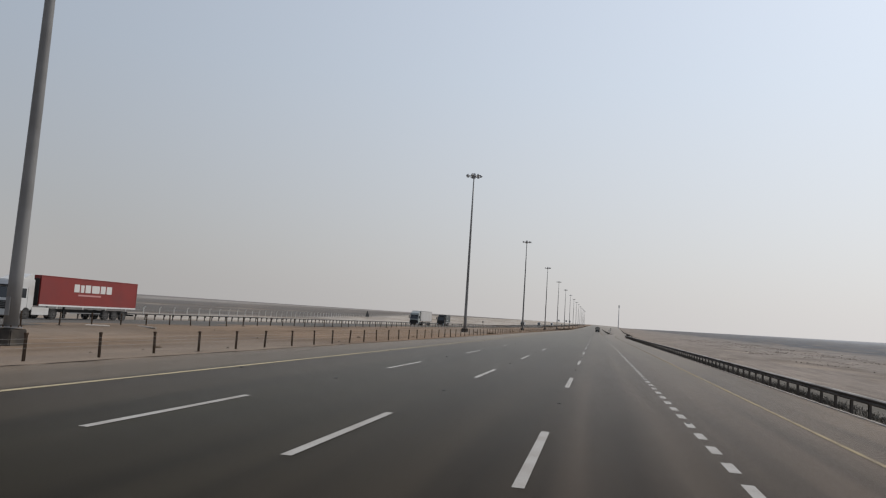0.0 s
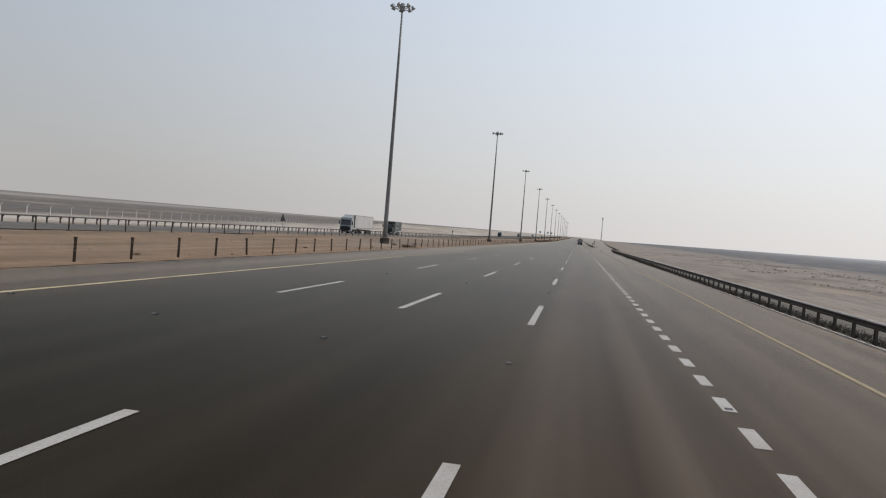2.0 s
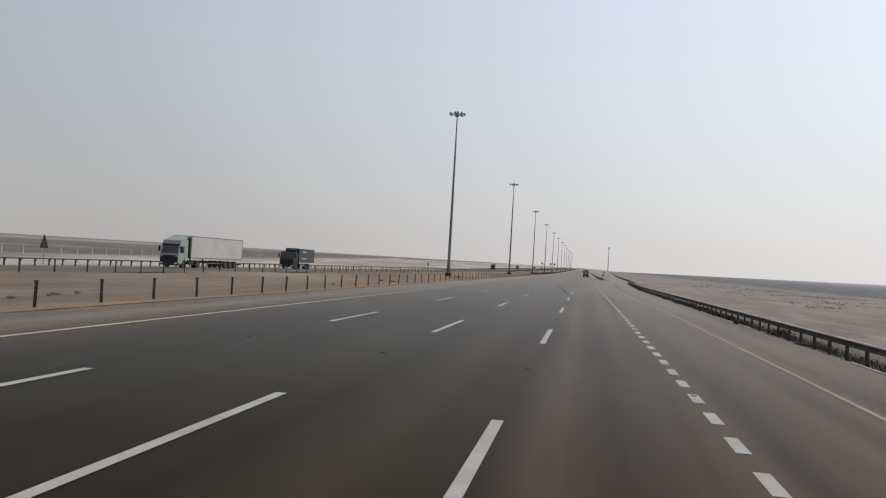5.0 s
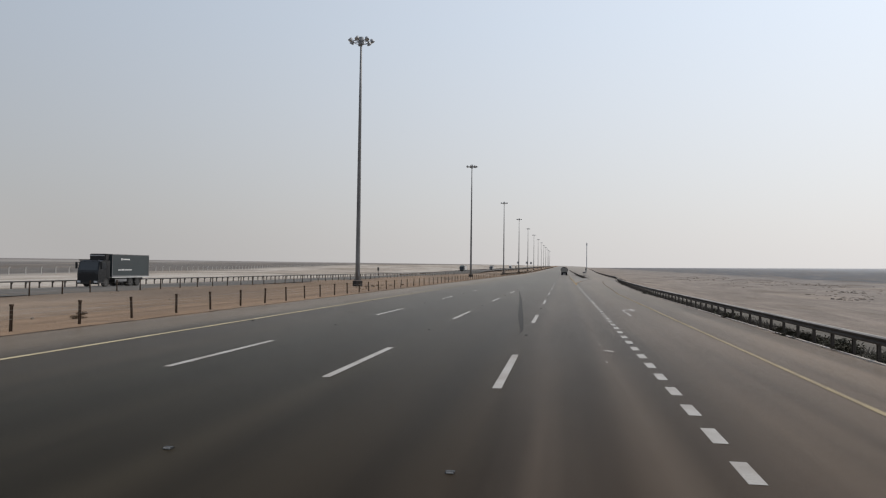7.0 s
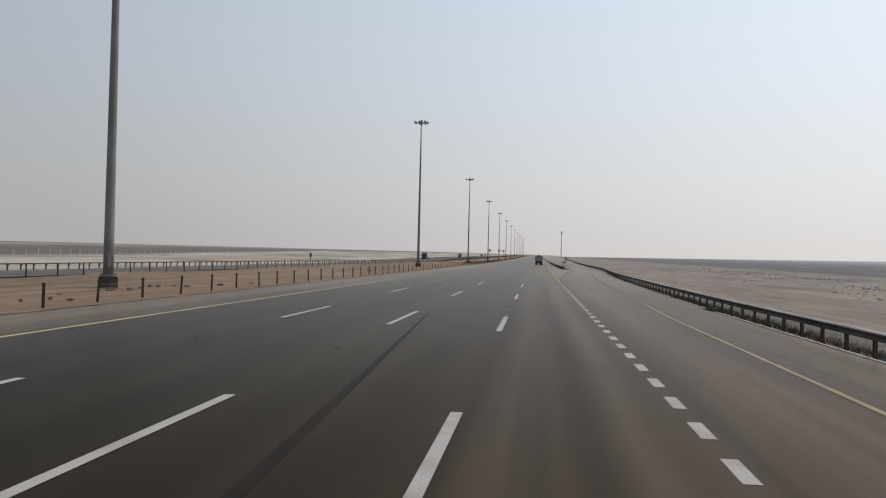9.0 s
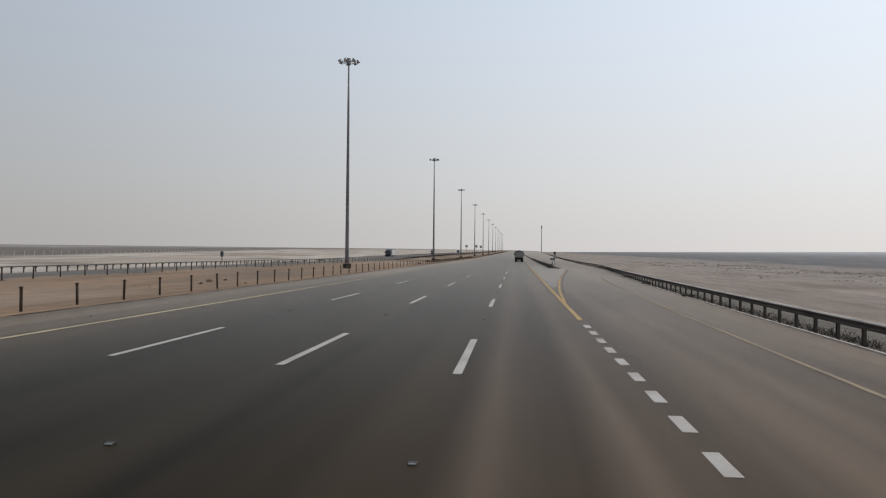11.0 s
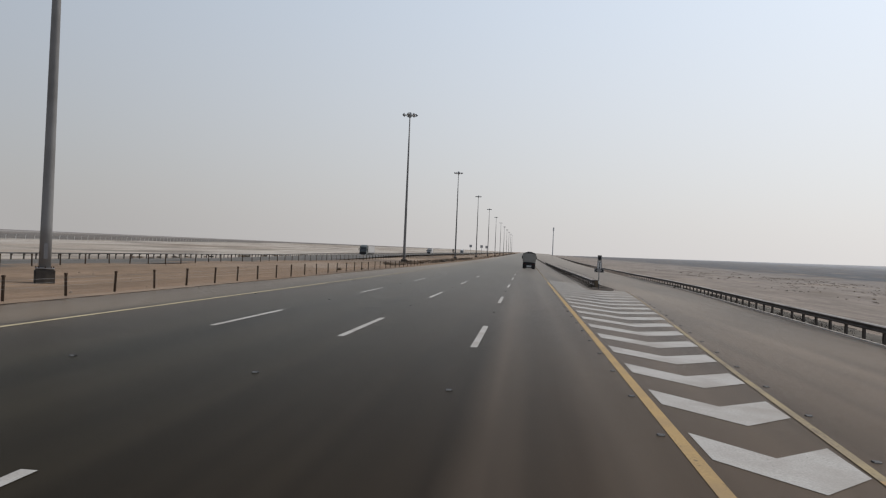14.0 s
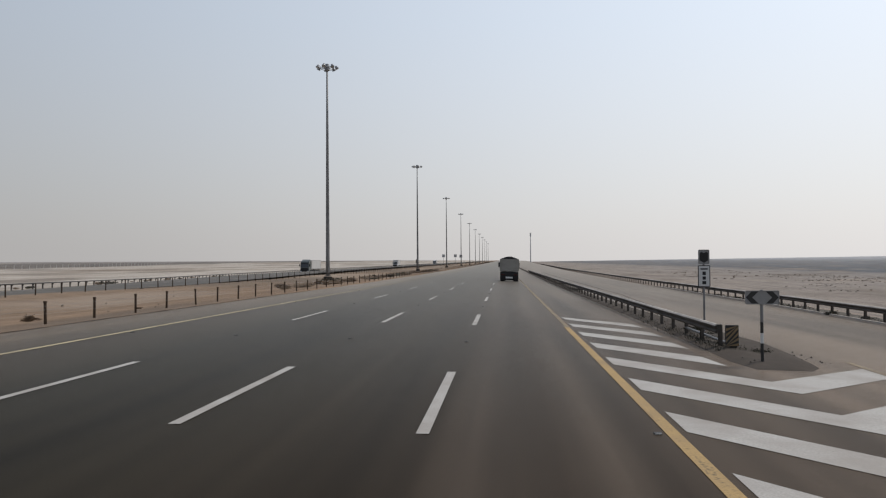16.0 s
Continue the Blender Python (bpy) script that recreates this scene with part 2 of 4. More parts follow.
BOX_RED = material("red_trailer_sheet", (0.19, 0.026, 0.022), 0.55, vary=0.12, scale=0.6, dirt=(0.15, 0.03, 0.028))
BOX_WHITE = material("white_trailer_sheet", (0.42, 0.41, 0.40), 0.5, vary=0.07, scale=0.6, dirt=(0.34, 0.32, 0.30))
BOX_DARK = material("dark_slate_box_sheet", (0.036, 0.045, 0.048), 0.4, vary=0.1, scale=0.8)
LETTER_WHITE = material("white_lettering", (0.55, 0.53, 0.51), 0.5, vary=0.05)
LETTER_DIM = material("dim_lettering", (0.42, 0.20, 0.19), 0.5, vary=0.05)
TARP = material("grey_tipper_body", (0.30, 0.285, 0.255), 0.8, 0.0, vary=0.10, scale=1.2, dirt=(0.22, 0.20, 0.17))
LOAD = material("dark_load_cover", (0.014, 0.013, 0.013), 0.85, vary=0.3, scale=4, bump=0.5)
PLATE = material("pale_plate", (0.65, 0.65, 0.62), 0.5, vary=0.05)
RED_LENS = material("red_lens", (0.05, 0.009, 0.008), 0.25, vary=0.05)
CLEAR_LENS = material("headlamp_lens", (0.55, 0.56, 0.57), 0.15, vary=0.05, spec=0.7)
SIGN_BACK = material("sign_back_aluminium", (0.07, 0.07, 0.07), 0.5, 0.4, vary=0.15)
SIGN_WHITE = material("sign_white_sheet", (0.55, 0.55, 0.54), 0.5, vary=0.06)
SIGN_GREY = material("faded_sign_sheet", (0.36, 0.36, 0.36), 0.5, vary=0.1)
SIGN_DULL = material("dull_grey_sheet", (0.23, 0.225, 0.22), 0.6, vary=0.15, scale=6)
BLACK = material("black_paint", (0.02, 0.02, 0.02), 0.5, vary=0.15)
HAZARD_YELLOW = material("hazard_yellow", (0.20, 0.135, 0.068), 0.55, vary=0.15, dirt=(0.15, 0.12, 0.08))
STUD_WHITE = material("stud_white", (0.33, 0.32, 0.30), 0.4, vary=0.05)
TWIG = material("dry_twigs", (0.12, 0.095, 0.07), 0.9, spec=0.08, vary=0.3, scale=3)
LEAF = material("dusty_leaves", (0.065, 0.062, 0.047), 0.85, spec=0.08, vary=0.35, scale=4)
DRY_LEAF = material("dry_brush", (0.185, 0.138, 0.098), 0.9, spec=0.08, vary=0.35, scale=4)
PALE_YELLOW = road_paint("pale_yellow_line", (0.37, 0.315, 0.20), (0.26, 0.222, 0.15), 1.0)
PALE_POST = material("pale_fence_post", (0.52, 0.50, 0.47), 0.7, vary=0.15)

SOIL = material("dark_gore_soil", (0.06, 0.05, 0.042), 0.95, spec=0.08, vary=0.3, scale=1.2, fine=12, bump=0.6, dirt=(0.05, 0.045, 0.04), local=False)
# weeds and soil, darkened for the shadow under the beam
VERGE = material("shaded_weedy_verge", (0.10, 0.09, 0.077), 0.95, spec=0.08, vary=0.4, scale=1.0, fine=10, bump=0.8, dirt=(0.055, 0.05, 0.04), local=False)
OPPOSITE_RAIL = material("dull_opposite_rail", (0.125, 0.12, 0.115), 0.65, 0.1, spec=0.1, vary=0.2, scale=1.0, dirt=(0.07, 0.064, 0.058))
# tower steel lightened to carry the haze of its distance
HAZED_GREY = material("haze_paled_tower", (0.46, 0.47, 0.48), 0.6, 0.0, vary=0.08, scale=0.2)
GREY_RAIL = material("pale_grey_rail", (0.26, 0.255, 0.25), 0.6, 0.2, vary=0.2, scale=1.0, dirt=(0.18, 0.165, 0.15))
OPPOSITE_ASPHALT = material("opposite_asphalt", (0.095, 0.089, 0.081), 0.85, vary=0.2, scale=0.15, fine=3.0, spec=0.08, dirt=(0.125, 0.112, 0.098), local=False)
# the tyre mark gets a haze-like grazing sheen too, to blend with the road
rubber = TYRE_MARK.node_tree.nodes["Principled BSDF"].inputs
rubber["Sheen Weight"].default_value, rubber["Sheen Roughness"].default_value = 0.30, 0.12
CAB_PALE = material("pale_green_cab_paint", (0.25, 0.27, 0.26), 0.35, vary=0.08, scale=1, dirt=(0.30, 0.31, 0.29))
STONE = material("desert_stone", (0.17, 0.14, 0.112), 0.95, spec=0.08, vary=0.35, scale=2.0, dirt=(0.1, 0.08, 0.065))
MAST_STEEL = material("mast_steel", (0.20, 0.198, 0.195), 0.6, 0.15, vary=0.15, scale=0.6, dirt=(0.10, 0.095, 0.09))


# ---- mesh helpers ----
def mesh_of(name, bm, mat, smooth=False):
    me = bpy.data.meshes.new(name)
    bmesh.ops.recalc_face_normals(bm, faces=bm.faces)
    bm.to_mesh(me)
    bm.free()
    me.materials.append(mat)
    if smooth:
        me.polygons.foreach_set("use_smooth", [True] * len(me.polygons))
    return me


def part(name, bm, mat, parent=None, label="", smooth=False):
    ob = new(name, mesh_of(name, bm, mat, smooth))
    ob.parent = parent
    if label:
        ob["label"] = label
    return ob


def piece(name, me, parent, x, y, z, rz=0.0, rx=0.0):
    """One more object on a shared mesh."""
    ob = new(name, me)
    ob.parent = parent
    ob.location, ob.rotation_euler = (x, y, z), (rx, 0, rz)
    return ob


def box(bm, x0, y0, z0, x1, y1, z1, bevel=0.0):
    v = [bm.verts.new(c) for c in ((x0, y0, z0), (x1, y0, z0), (x1, y1, z0), (x0, y1, z0), (x0, y0, z1), (x1, y0, z1), (x1, y1, z1), (x0, y1, z1))]
    fs = [bm.faces.new([v[i] for i in f]) for f in ((3, 2, 1, 0), (4, 5, 6, 7), (0, 1, 5, 4), (1, 2, 6, 5), (2, 3, 7, 6), (3, 0, 4, 7))]
    if bevel:
        bmesh.ops.bevel(bm, geom=list({e for f in fs for e in f.edges}), offset=bevel, segments=2, affect="EDGES")
    return bm


def tube(bm, a, b, r0, r1, n=10, caps=True):
    a, b = Vector(a), Vector(b)
    m = (b - a).to_track_quat("Z", "Y").to_matrix()
    rings = []
    for c, r in ((a, r0), (b, r1)):
        rings.append([bm.verts.new(c + m @ Vector((r * math.cos(k * math.tau / n), r * math.sin(k * math.tau / n), 0))) for k in range(n)])
    for k in range(n):
        bm.faces.new((rings[0][k], rings[0][(k + 1) % n], rings[1][(k + 1) % n], rings[1][k]))
    if caps:
        bm.faces.new(rings[0][::-1])
        bm.faces.new(rings[1])
    return bm


def lathe(bm, profile, axis="z", at=(0, 0, 0), n=20):
    """Turns (radius, along) pairs round an axis."""
    rings = []
    for r, h in profile:
        ring = []
        for k in range(n):
            c, s = r * math.cos(k * math.tau / n), r * math.sin(k * math.tau / n)
            p = (c, s, h) if axis == "z" else (h, c, s)
            ring.append(bm.verts.new(Vector(p) + Vector(at)))
        rings.append(ring)
    for a, b in zip(rings, rings[1:]):
        for k in range(n):
            bm.faces.new((a[k], a[(k + 1) % n], b[(k + 1) % n], b[k]))
    bm.faces.new(rings[0][::-1])
    bm.faces.new(rings[-1])
    return bm


def prism(bm, outline, x0, x1, bevel=0.0):
    """A closed (y, z) outline drawn out from x0 to x1."""
    a = [bm.verts.new((x0, y, z)) for y, z in outline]
    b = [bm.verts.new((x1, y, z)) for y, z in outline]
    n = len(outline)
    fs = [bm.faces.new(a[::-1]), bm.faces.new(b)]
    for k in range(n):
        fs.append(bm.faces.new((a[k], a[(k + 1) % n], b[(k + 1) % n], b[k])))
    if bevel:
        bmesh.ops.bevel(bm, geom=list({e for f in fs for e in f.edges}), offset=bevel, segments=2, affect="EDGES")
    return bm


def along(table, y):
    return float(np.interp(y, [a for a, _ in table], [b for _, b in table]))


# ---- the lie of the land ----
FALL = -0.027
RAIL_X = [(-300, 10.1), (245, 10.1), (270, 10.7), (295, 11.5), (315, 12.3), (340, 13.6), (365, 15.2), (390, 17.0), (410, 18.0), (450, 18.8), (520, 20.2), (650, 23.0), (900, 30.0), (1500, 45.0), (4000, 110.0)]
GORE_X = [(278, 2.46), (284, 2.48), (288, 2.52), (291, 2.585), (300, 2.91), (308, 3.37), (316, 3.82), (328, 4.68), (338, 5.42), (348, 6.30), (357, 7.12), (363, 7.55), (370, 8.15), (382.5, 9.0)]
LIE = [(-3800, 13.0), (-600, 4.0), (-300, 2.6), (-185, 1.5), (-130, 0.5), (-90, 0.05), (-62, -0.2), (-57, -0.25), (-55, -0.15), (-33.4, 0.43), (-29, 0.25), (-24.4, 0.10), (-20, 0.2), (-16.5, 0.41), (-15.2, 0.41), (0, 0.0), (10.0, -0.27)]
BEYOND = [(0, 0.0), (1.2, -0.03), (4, -0.35), (8, -1.25), (14, -3.0), (24, -4.1), (70, -4.2), (3800, 26.5)]


def rise(y):
    return 0.0058 * max(0.0, y - 430.0) ** 2 / (max(0.0, y - 430.0) + 160.0) if y > 430 else 0.0


def level(x, y=0.0):
    """Height of the paved and open ground."""
    edge = along(RAIL_X, y)
    z = along(LIE, x) if x < 0 else FALL * min(x, edge) + (along(BEYOND, x - edge) if x > edge else 0.0)
    if x > 0:
        z -= along([(315, 0.12), (360, -0.02)], y) * max(0.0, min(1.0, (x - edge + 0.75) / 0.5))
    return z + rise(y)


def sheet(bm, lines, ys, lift, soft=0.0):
    """A strip of ground: lines are functions of y that give x."""
    rows = []
    for y in ys:
        row = []
        for f in lines:
            x = f(y)
            z = level(x, y) + lift
            if soft:
                z += soft * noise.noise(Vector((x * 0.25, y * 0.12, 3.0)))
            row.append(bm.verts.new((x, y, z)))
        rows.append(row)
    for a, b in zip(rows, rows[1:]):
        for k in range(len(lines) - 1):
            bm.faces.new((a[k], a[k + 1], b[k + 1], b[k]))
    return bm


NEAR_YS = [-60 + 3 * k for k in range(240)]
ALL_YS = [-700, -300, -150] + NEAR_YS + [680, 720, 780, 850, 950, 1100, 1300, 1600, 2000, 2600, 3300, 4000]
SHARP_YS = sorted(set(range(-150, 700, 10)) | set(range(700, 1600, 50)) | {2000, 2600, 3300})


def fixed(x):
    return lambda y: x


def beside(d):
    return lambda y: along(RAIL_X, y) + d


lines = [fixed(x) for x in (-3800, -2000, -1000, -600, -400, -250, -180, -130, -108, -101, -96, -85, -74, -62, -57, -55, -44, -33.4)]
lines += [fixed(-32.5 + 0.9 * k) for k in range(19)] + [fixed(-15.2), fixed(-8), fixed(0)]
lines += [beside(d) for d in (-1.5, 0, 1.2, 4, 8, 14, 24, 40, 70, 120, 190, 280, 420, 700, 1200, 2200, 3700)]
bm = bmesh.new()
rows = []
for y in ALL_YS:
    row = []
    for f in lines:
        x = f(y)
        paved = -15.3 < x < along(RAIL_X, y) - 1 or -55.1 < x < -34
        z = level(x, y) - (0.09 if paved else 0.0)
        if not paved:
            z += (0.10 if -33 < x < -15.8 else 0.35 if x > 0 else 0.2) * noise.noise(Vector((x * 0.11, y * 0.07, 1.0))) * min(1.0, abs(x + 15.4) / 3 if x < 0 else max(0.0, x - along(RAIL_X, y)) / 12)
        row.append(bm.verts.new((x, y, z)))
    rows.append(row)
for a, b in zip(rows, rows[1:]):
    for k in range(len(lines) - 1):
        bm.faces.new((a[k], a[k + 1], b[k + 1], b[k]))
ground = tagged(part("ground", bm, DESERT, smooth=True), "pale sand and gravel desert plain, far haze in its colour", "ground", kind="structure")

bm = sheet(bmesh.new(), [fixed(-15.45), fixed(-12.1), fixed(-8.4), fixed(-4.8), fixed(-1.2), fixed(2.5), lambda y: min(6.0, along(RAIL_X, y) - 3), beside(-0.75), beside(-0.36)], SHARP_YS, 0.0)
road = tagged(part("road", bm, ASPHALT), "worn grey asphalt carriageway with dusty shoulders", "road", kind="structure")


def opposite(x):
    """A line of the opposite road, which bears away from y = 440 on and then runs alongside again."""
    return lambda y: x - along([(440, 0.0), (470, 1.6), (540, 6.2), (590, 8.4), (640, 9.3), (1500, 10.0)], y)


bm = bmesh.new()
rows = []
for y in SHARP_YS:
    away = max(0.0, y - 440.0)
    rows.append([bm.verts.new((opposite(x)(y), y, level(x, y) + min(0.3, 0.004 * away))) for x in (-54.6, -51.3, -47.6, -44.0, -40.3, -36.7, -33.5)])
for a, b in zip(rows, rows[1:]):
    for k in range(6):
        bm.faces.new((a[k], a[k + 1], b[k + 1], b[k]))
far_road = tagged(part("opposite_road", bm, OPPOSITE_ASPHALT), "grey asphalt carriageway for oncoming traffic", "road", kind="structure")

# low ridges of sand drifted along the paved edges
for name, side in (("sand_drift", -15.5), ("sand_drift", None)):
    bm = bmesh.new()
    rows = []
    for k in range(340):
        y = -40 + 2.2 * k
        wob = noise.noise(Vector((y * 0.21, 7.0, 0))) * 0.18
        x = side if side else along(RAIL_X, y) - 0.34
        s = 1 if side else -1
        w, h = (0.05 if side else 0.12) + wob, (0.05 if side else 0.015) + (0.05 if side else 0.02) * noise.noise(Vector((y * 0.4, 2.0, 5.0)))
        row = []
        for q, hh in ((0.9, -0.03), (0.3, h), (-w, 0.012), (-w - 0.18, -0.01)):
            row.append(bm.verts.new((x - s * q, y, level(x - s * q, y) + hh)))
        rows.append(row)
    for a, b in zip(rows, rows[1:]):
        for k in range(3):
            bm.faces.new((a[k], a[k + 1], b[k + 1], b[k]))
    tagged(part(name, bm, DESERT, smooth=True), "low ridge of wind-blown sand along asphalt", "sand", kind="stuff")


# ---- road markings ----
def flat_mesh(name, w, length, mat, lean=0.0):
    bm = bmesh.new()
    v = [bm.verts.new(c) for c in ((-w / 2, 0, -FALL * -w / 2), (w / 2, 0, FALL * w / 2), (w / 2 + lean, length, FALL * w / 2), (-w / 2 + lean, length, -FALL * -w / 2))]
    bm.faces.new(v)
    return mesh_of(name, bm, mat)


def outline(bm, pts, lift=0.007):
    bm.faces.new([bm.verts.new((x, y, level(x, y) + lift)) for x, y in pts])
    return bm


LANES, DASH, STEP, START = (-8.477, -4.82, -1.177), 5.86, 18.164, 10.56
dash = flat_mesh("lane_dash", 0.19, DASH, WHITE_PAINT)
for x in LANES:
    for k in range(-2, 38):
        y = START + k * STEP
        tilt = math.atan((level(x, y + DASH) - level(x, y)) / DASH)
        piece("lane_dash", dash, road, x, y, level(x, y) + 0.008, rx=tilt)
    bm = bmesh.new()
    for k in range(38, 80):
        y = START + k * STEP
        outline(bm, ((x - 0.1, y), (x + 0.1, y), (x + 0.1, y + DASH), (x - 0.1, y + DASH)), 0.02)
    tagged(part("far_lane_dashes", bm, WHITE_PAINT, road), kind="stuff")
bm = bmesh.new()
for x in (-40.3, -44.0, -47.6):
    for k in range(-4, 24):
        y = 6 + k * STEP
        outline(bm, ((x - 0.1, y), (x + 0.1, y), (x + 0.1, y + DASH), (x - 0.1, y + DASH)), 0.012)
tagged(part("lane_dashes", bm, WHITE_PAINT, far_road), kind="stuff")
short = flat_mesh("short_dash", 0.225, 1.04, WHITE_PAINT)
for k in range(-4, 129):
    piece("short_dash", short, road, 2.455, 12.63 + 2.0573 * k - 0.52, level(2.455) + 0.008)


def ribbon(name, fx, w, y0, y1, mat, owner, step=4.0, lift=0.008):
    bm = bmesh.new()
    n = max(1, int((y1 - y0) / step))
    rows = []
    for k in range(n + 1):
        y = y0 + (y1 - y0) * k / n
        x = fx(y)
        v = w(y) if callable(w) else w
        rows.append([bm.verts.new((q, y, level(q, y) + lift)) for q in (x - v / 2, x + v / 2)])
    for a, b in zip(rows, rows[1:]):
        bm.faces.new((a[0], a[1], b[1], b[0]))
    return part(name, bm, mat, owner)


EXIT_EDGE = [(-300, 6.06), (240, 6.10), (262, 6.8), (275, 7.1), (282, 7.25), (294, 7.7), (302, 7.95), (326, 9.1), (350, 10.9), (382, 13.4), (410, 14.4), (1500, 41.0)]
ribbon("edge_line", fixed(-12.14), 0.17, -150, 1500, PALE_YELLOW, road, 10)
ribbon("edge_line", lambda y: along(EXIT_EDGE, y), 0.17, -150, 248, DULL_YELLOW, road)
ribbon("faded_edge_line", lambda y: along(EXIT_EDGE, y), 0.17, 248, 336, FADED_YELLOW, road)
ribbon("gore_line", lambda y: 2.43, 0.21, 278.2, 392, YELLOW_PAINT, road)
ribbon("faded_gore_line", lambda y: 2.46, 0.2, 392, 1500, FADED_YELLOW, road)
ribbon("gore_line", lambda y: along(GORE_X, y) + 0.01, 0.165, 288.5, 328, YELLOW_PAINT, road, lift=0.012)
ribbon("gore_line", lambda y: along(GORE_X, y) + 0.01, 0.16, 328, 350, DULL_YELLOW, road, lift=0.012)
ribbon("faded_gore_line", lambda y: along(GORE_X, y), 0.18, 350, 383.5, FADED_YELLOW, road)
ribbon("edge_line", fixed(-36.7), 0.2, -150, 440, YELLOW_PAINT, far_road, 10)
ribbon("edge_line", fixed(-51.3), 0.2, -150, 440, WHITE_PAINT, far_road, 10)
ribbon("tyre_mark", lambda y: along([(188, -1.45), (196, -1.95), (204, -2.42), (212, -2.86), (220, -3.36), (229, -3.95), (236, -4.4)], y), lambda y: along([(186, 0.02), (190, 0.16), (196, 0.27), (207, 0.22), (222, 0.13), (236, 0.03)], y), 186, 236, TYRE_MARK, road, 1.0, 0.004)
# wavering dark line along the slip road beside the dividing rail
ribbon("dark_slip_line", lambda y: along([(408, 9.2), (414, 9.35), (426, 9.95), (460, 10.2), (565, 10.35)], y) + 0.1 * noise.noise(Vector((y * 0.12, 4.0, 7.0))), lambda y: along([(408, 0.02), (420, 0.12), (440, 0.2), (540, 0.3), (566, 0.05)], y) * (1.0 + 0.6 * noise.noise(Vector((y * 0.25, 8.0, 5.0)))), 408, 566, TYRE_MARK, road, 1.5, 0.012)
# thin irregular dark strip where the asphalt meets the median sand
ribbon("dark_edge_strip", lambda y: -15.36 + 0.09 * noise.noise(Vector((y * 0.6, 4.0, 1.0))), lambda y: max(0.01, 0.075 + 0.11 * noise.noise(Vector((y * 0.9, 8.0, 2.0)))), -20, 420, SOIL, road, 0.7, 0.016)

# chevrons between the diverging lines
for k in range(-4, 26):
    top = 308.42 + 3.56 * k
    top += along([(300, -0.17), (318, -0.15), (334, 0.0), (352, 0.07), (366, 0.0)], top)
    left, w = 2.66, 1.47
    right = along(GORE_X, top) - 0.26
    if right - left < 0.4:
        continue
    bm = bmesh.new()
    if top < 385:
        mid, point = (left + right) / 2, along([(318, 0.08), (342, -0.03)], top)
        dip, back = (mid - left) * 1.14, (right - mid) * (1.0 - 0.05 * (mid - left))
        outline(bm, ((left, top), (left, top - w), (mid + 0.07, top - w - dip - point), (mid, top - dip)))
        outline(bm, ((mid, top - dip), (mid + 0.07, top - w - dip - point), (right + 0.02, top - w - dip + back), (right + 0.06, top - dip + back)))
    else:
        end = 5.5
        outline(bm, ((left, top), (left + 0.05, top - w), (end, top - w - 3.25), (end - 0.15, top - 2.95)))
    part("chevron", bm, WHITE_PAINT, road)


def turn_arrow(x, y, mat):
    """A right-turn arrow that points ahead and to the right."""
    bm = bmesh.new()
    outline(bm, ((x - 0.09, y), (x + 0.09, y), (x + 0.10, y + 6.0), (x - 0.07, y + 5.9)))
    outline(bm, ((x - 0.07, y + 5.9), (x + 0.10, y + 6.0), (x + 0.55, y + 6.45), (x + 0.58, y + 7.9), (x + 0.45, y + 7.55), (x + 0.05, y + 6.95)))
    outline(bm, ((x + 0.55, y + 6.45), (x + 0.60, y + 5.6), (x + 0.96, y + 7.35), (x + 0.74, y + 8.76), (x + 0.58, y + 7.9)))
    part("turn_arrow", bm, mat, road)


turn_arrow(3.92, 200.4, WORN_PAINT)
for x, y, w, d in ((1.36, 182.0, 0.38, 0.42), (1.26, 179.3, 0.12, 0.25), (1.71, 196.4, 0.28, 0.30), (1.94, 194.25, 0.40, 0.36), (1.33, 183.9, 0.10, 0.2)):
    outline_bm = bmesh.new()
    outline(outline_bm, ((x, y + 0.4 * d), (x + 0.3 * w, y + 0.08 * d), (x + 0.75 * w, y), (x + w, y + 0.45 * d), (x + 0.86 * w, y + 0.8 * d), (x + 0.45 * w, y + d), (x + 0.12 * w, y + 0.75 * d)), 0.006)
    part("paint_patch", outline_bm, WORN_PAINT, road)

# road studs in the gaps of the lane lines and along the edge lines
bm = bmesh.new()
prism(bm, [(-0.05, 0), (-0.03, 0.022), (0.03, 0.022), (0.05, 0)], -0.055, 0.055)
stud_body = mesh_of("road_stud", bm, BLACK)
bm = box(bmesh.new(), -0.045, -0.056, 0.004, 0.045, -0.045, 0.02)
stud_face = mesh_of("reflector", bm, STUD_WHITE)


def stud(x, y):
    ob = piece("road_stud", stud_body, None, x, y, level(x, y) + 0.001)
    tagged(ob, "small road stud with white reflector on asphalt", "road stud", "road studs")
    piece("reflector", stud_face, ob, 0, 0, 0)


for k in range(-1, 27):
    y = START + DASH + 6.15 + k * STEP
    for x in (*LANES, -11.88):
        stud(x, y)
    if y < 276:
        stud(2.46, y - 1.36)
for k in range(26):
    stud(2.2, 299.4 + 3.0 * k)
    y = 299.0 + 3.0 * k
    stud(along(GORE_X, y) + 0.28, y)


# ---- high mast lights down the median ----
def ring_of(bm, r, tube_r, z, n=24):
    ring = []
    for k in range(n):
        a = k * math.tau / n
        c = Vector((r * math.cos(a), r * math.sin(a), z))
        d = Vector((math.cos(a), math.sin(a), 0))
        ring.append([bm.verts.new(c + d * tube_r * math.cos(q) + Vector((0, 0, tube_r * math.sin(q)))) for q in (0.0, math.pi / 2, math.pi, 3 * math.pi / 2)])
    for k in range(n):
        a, b = ring[k], ring[(k + 1) % n]
        for q in range(4):
            bm.faces.new((a[q], b[q], b[(q + 1) % 4], a[(q + 1) % 4]))
    return bm


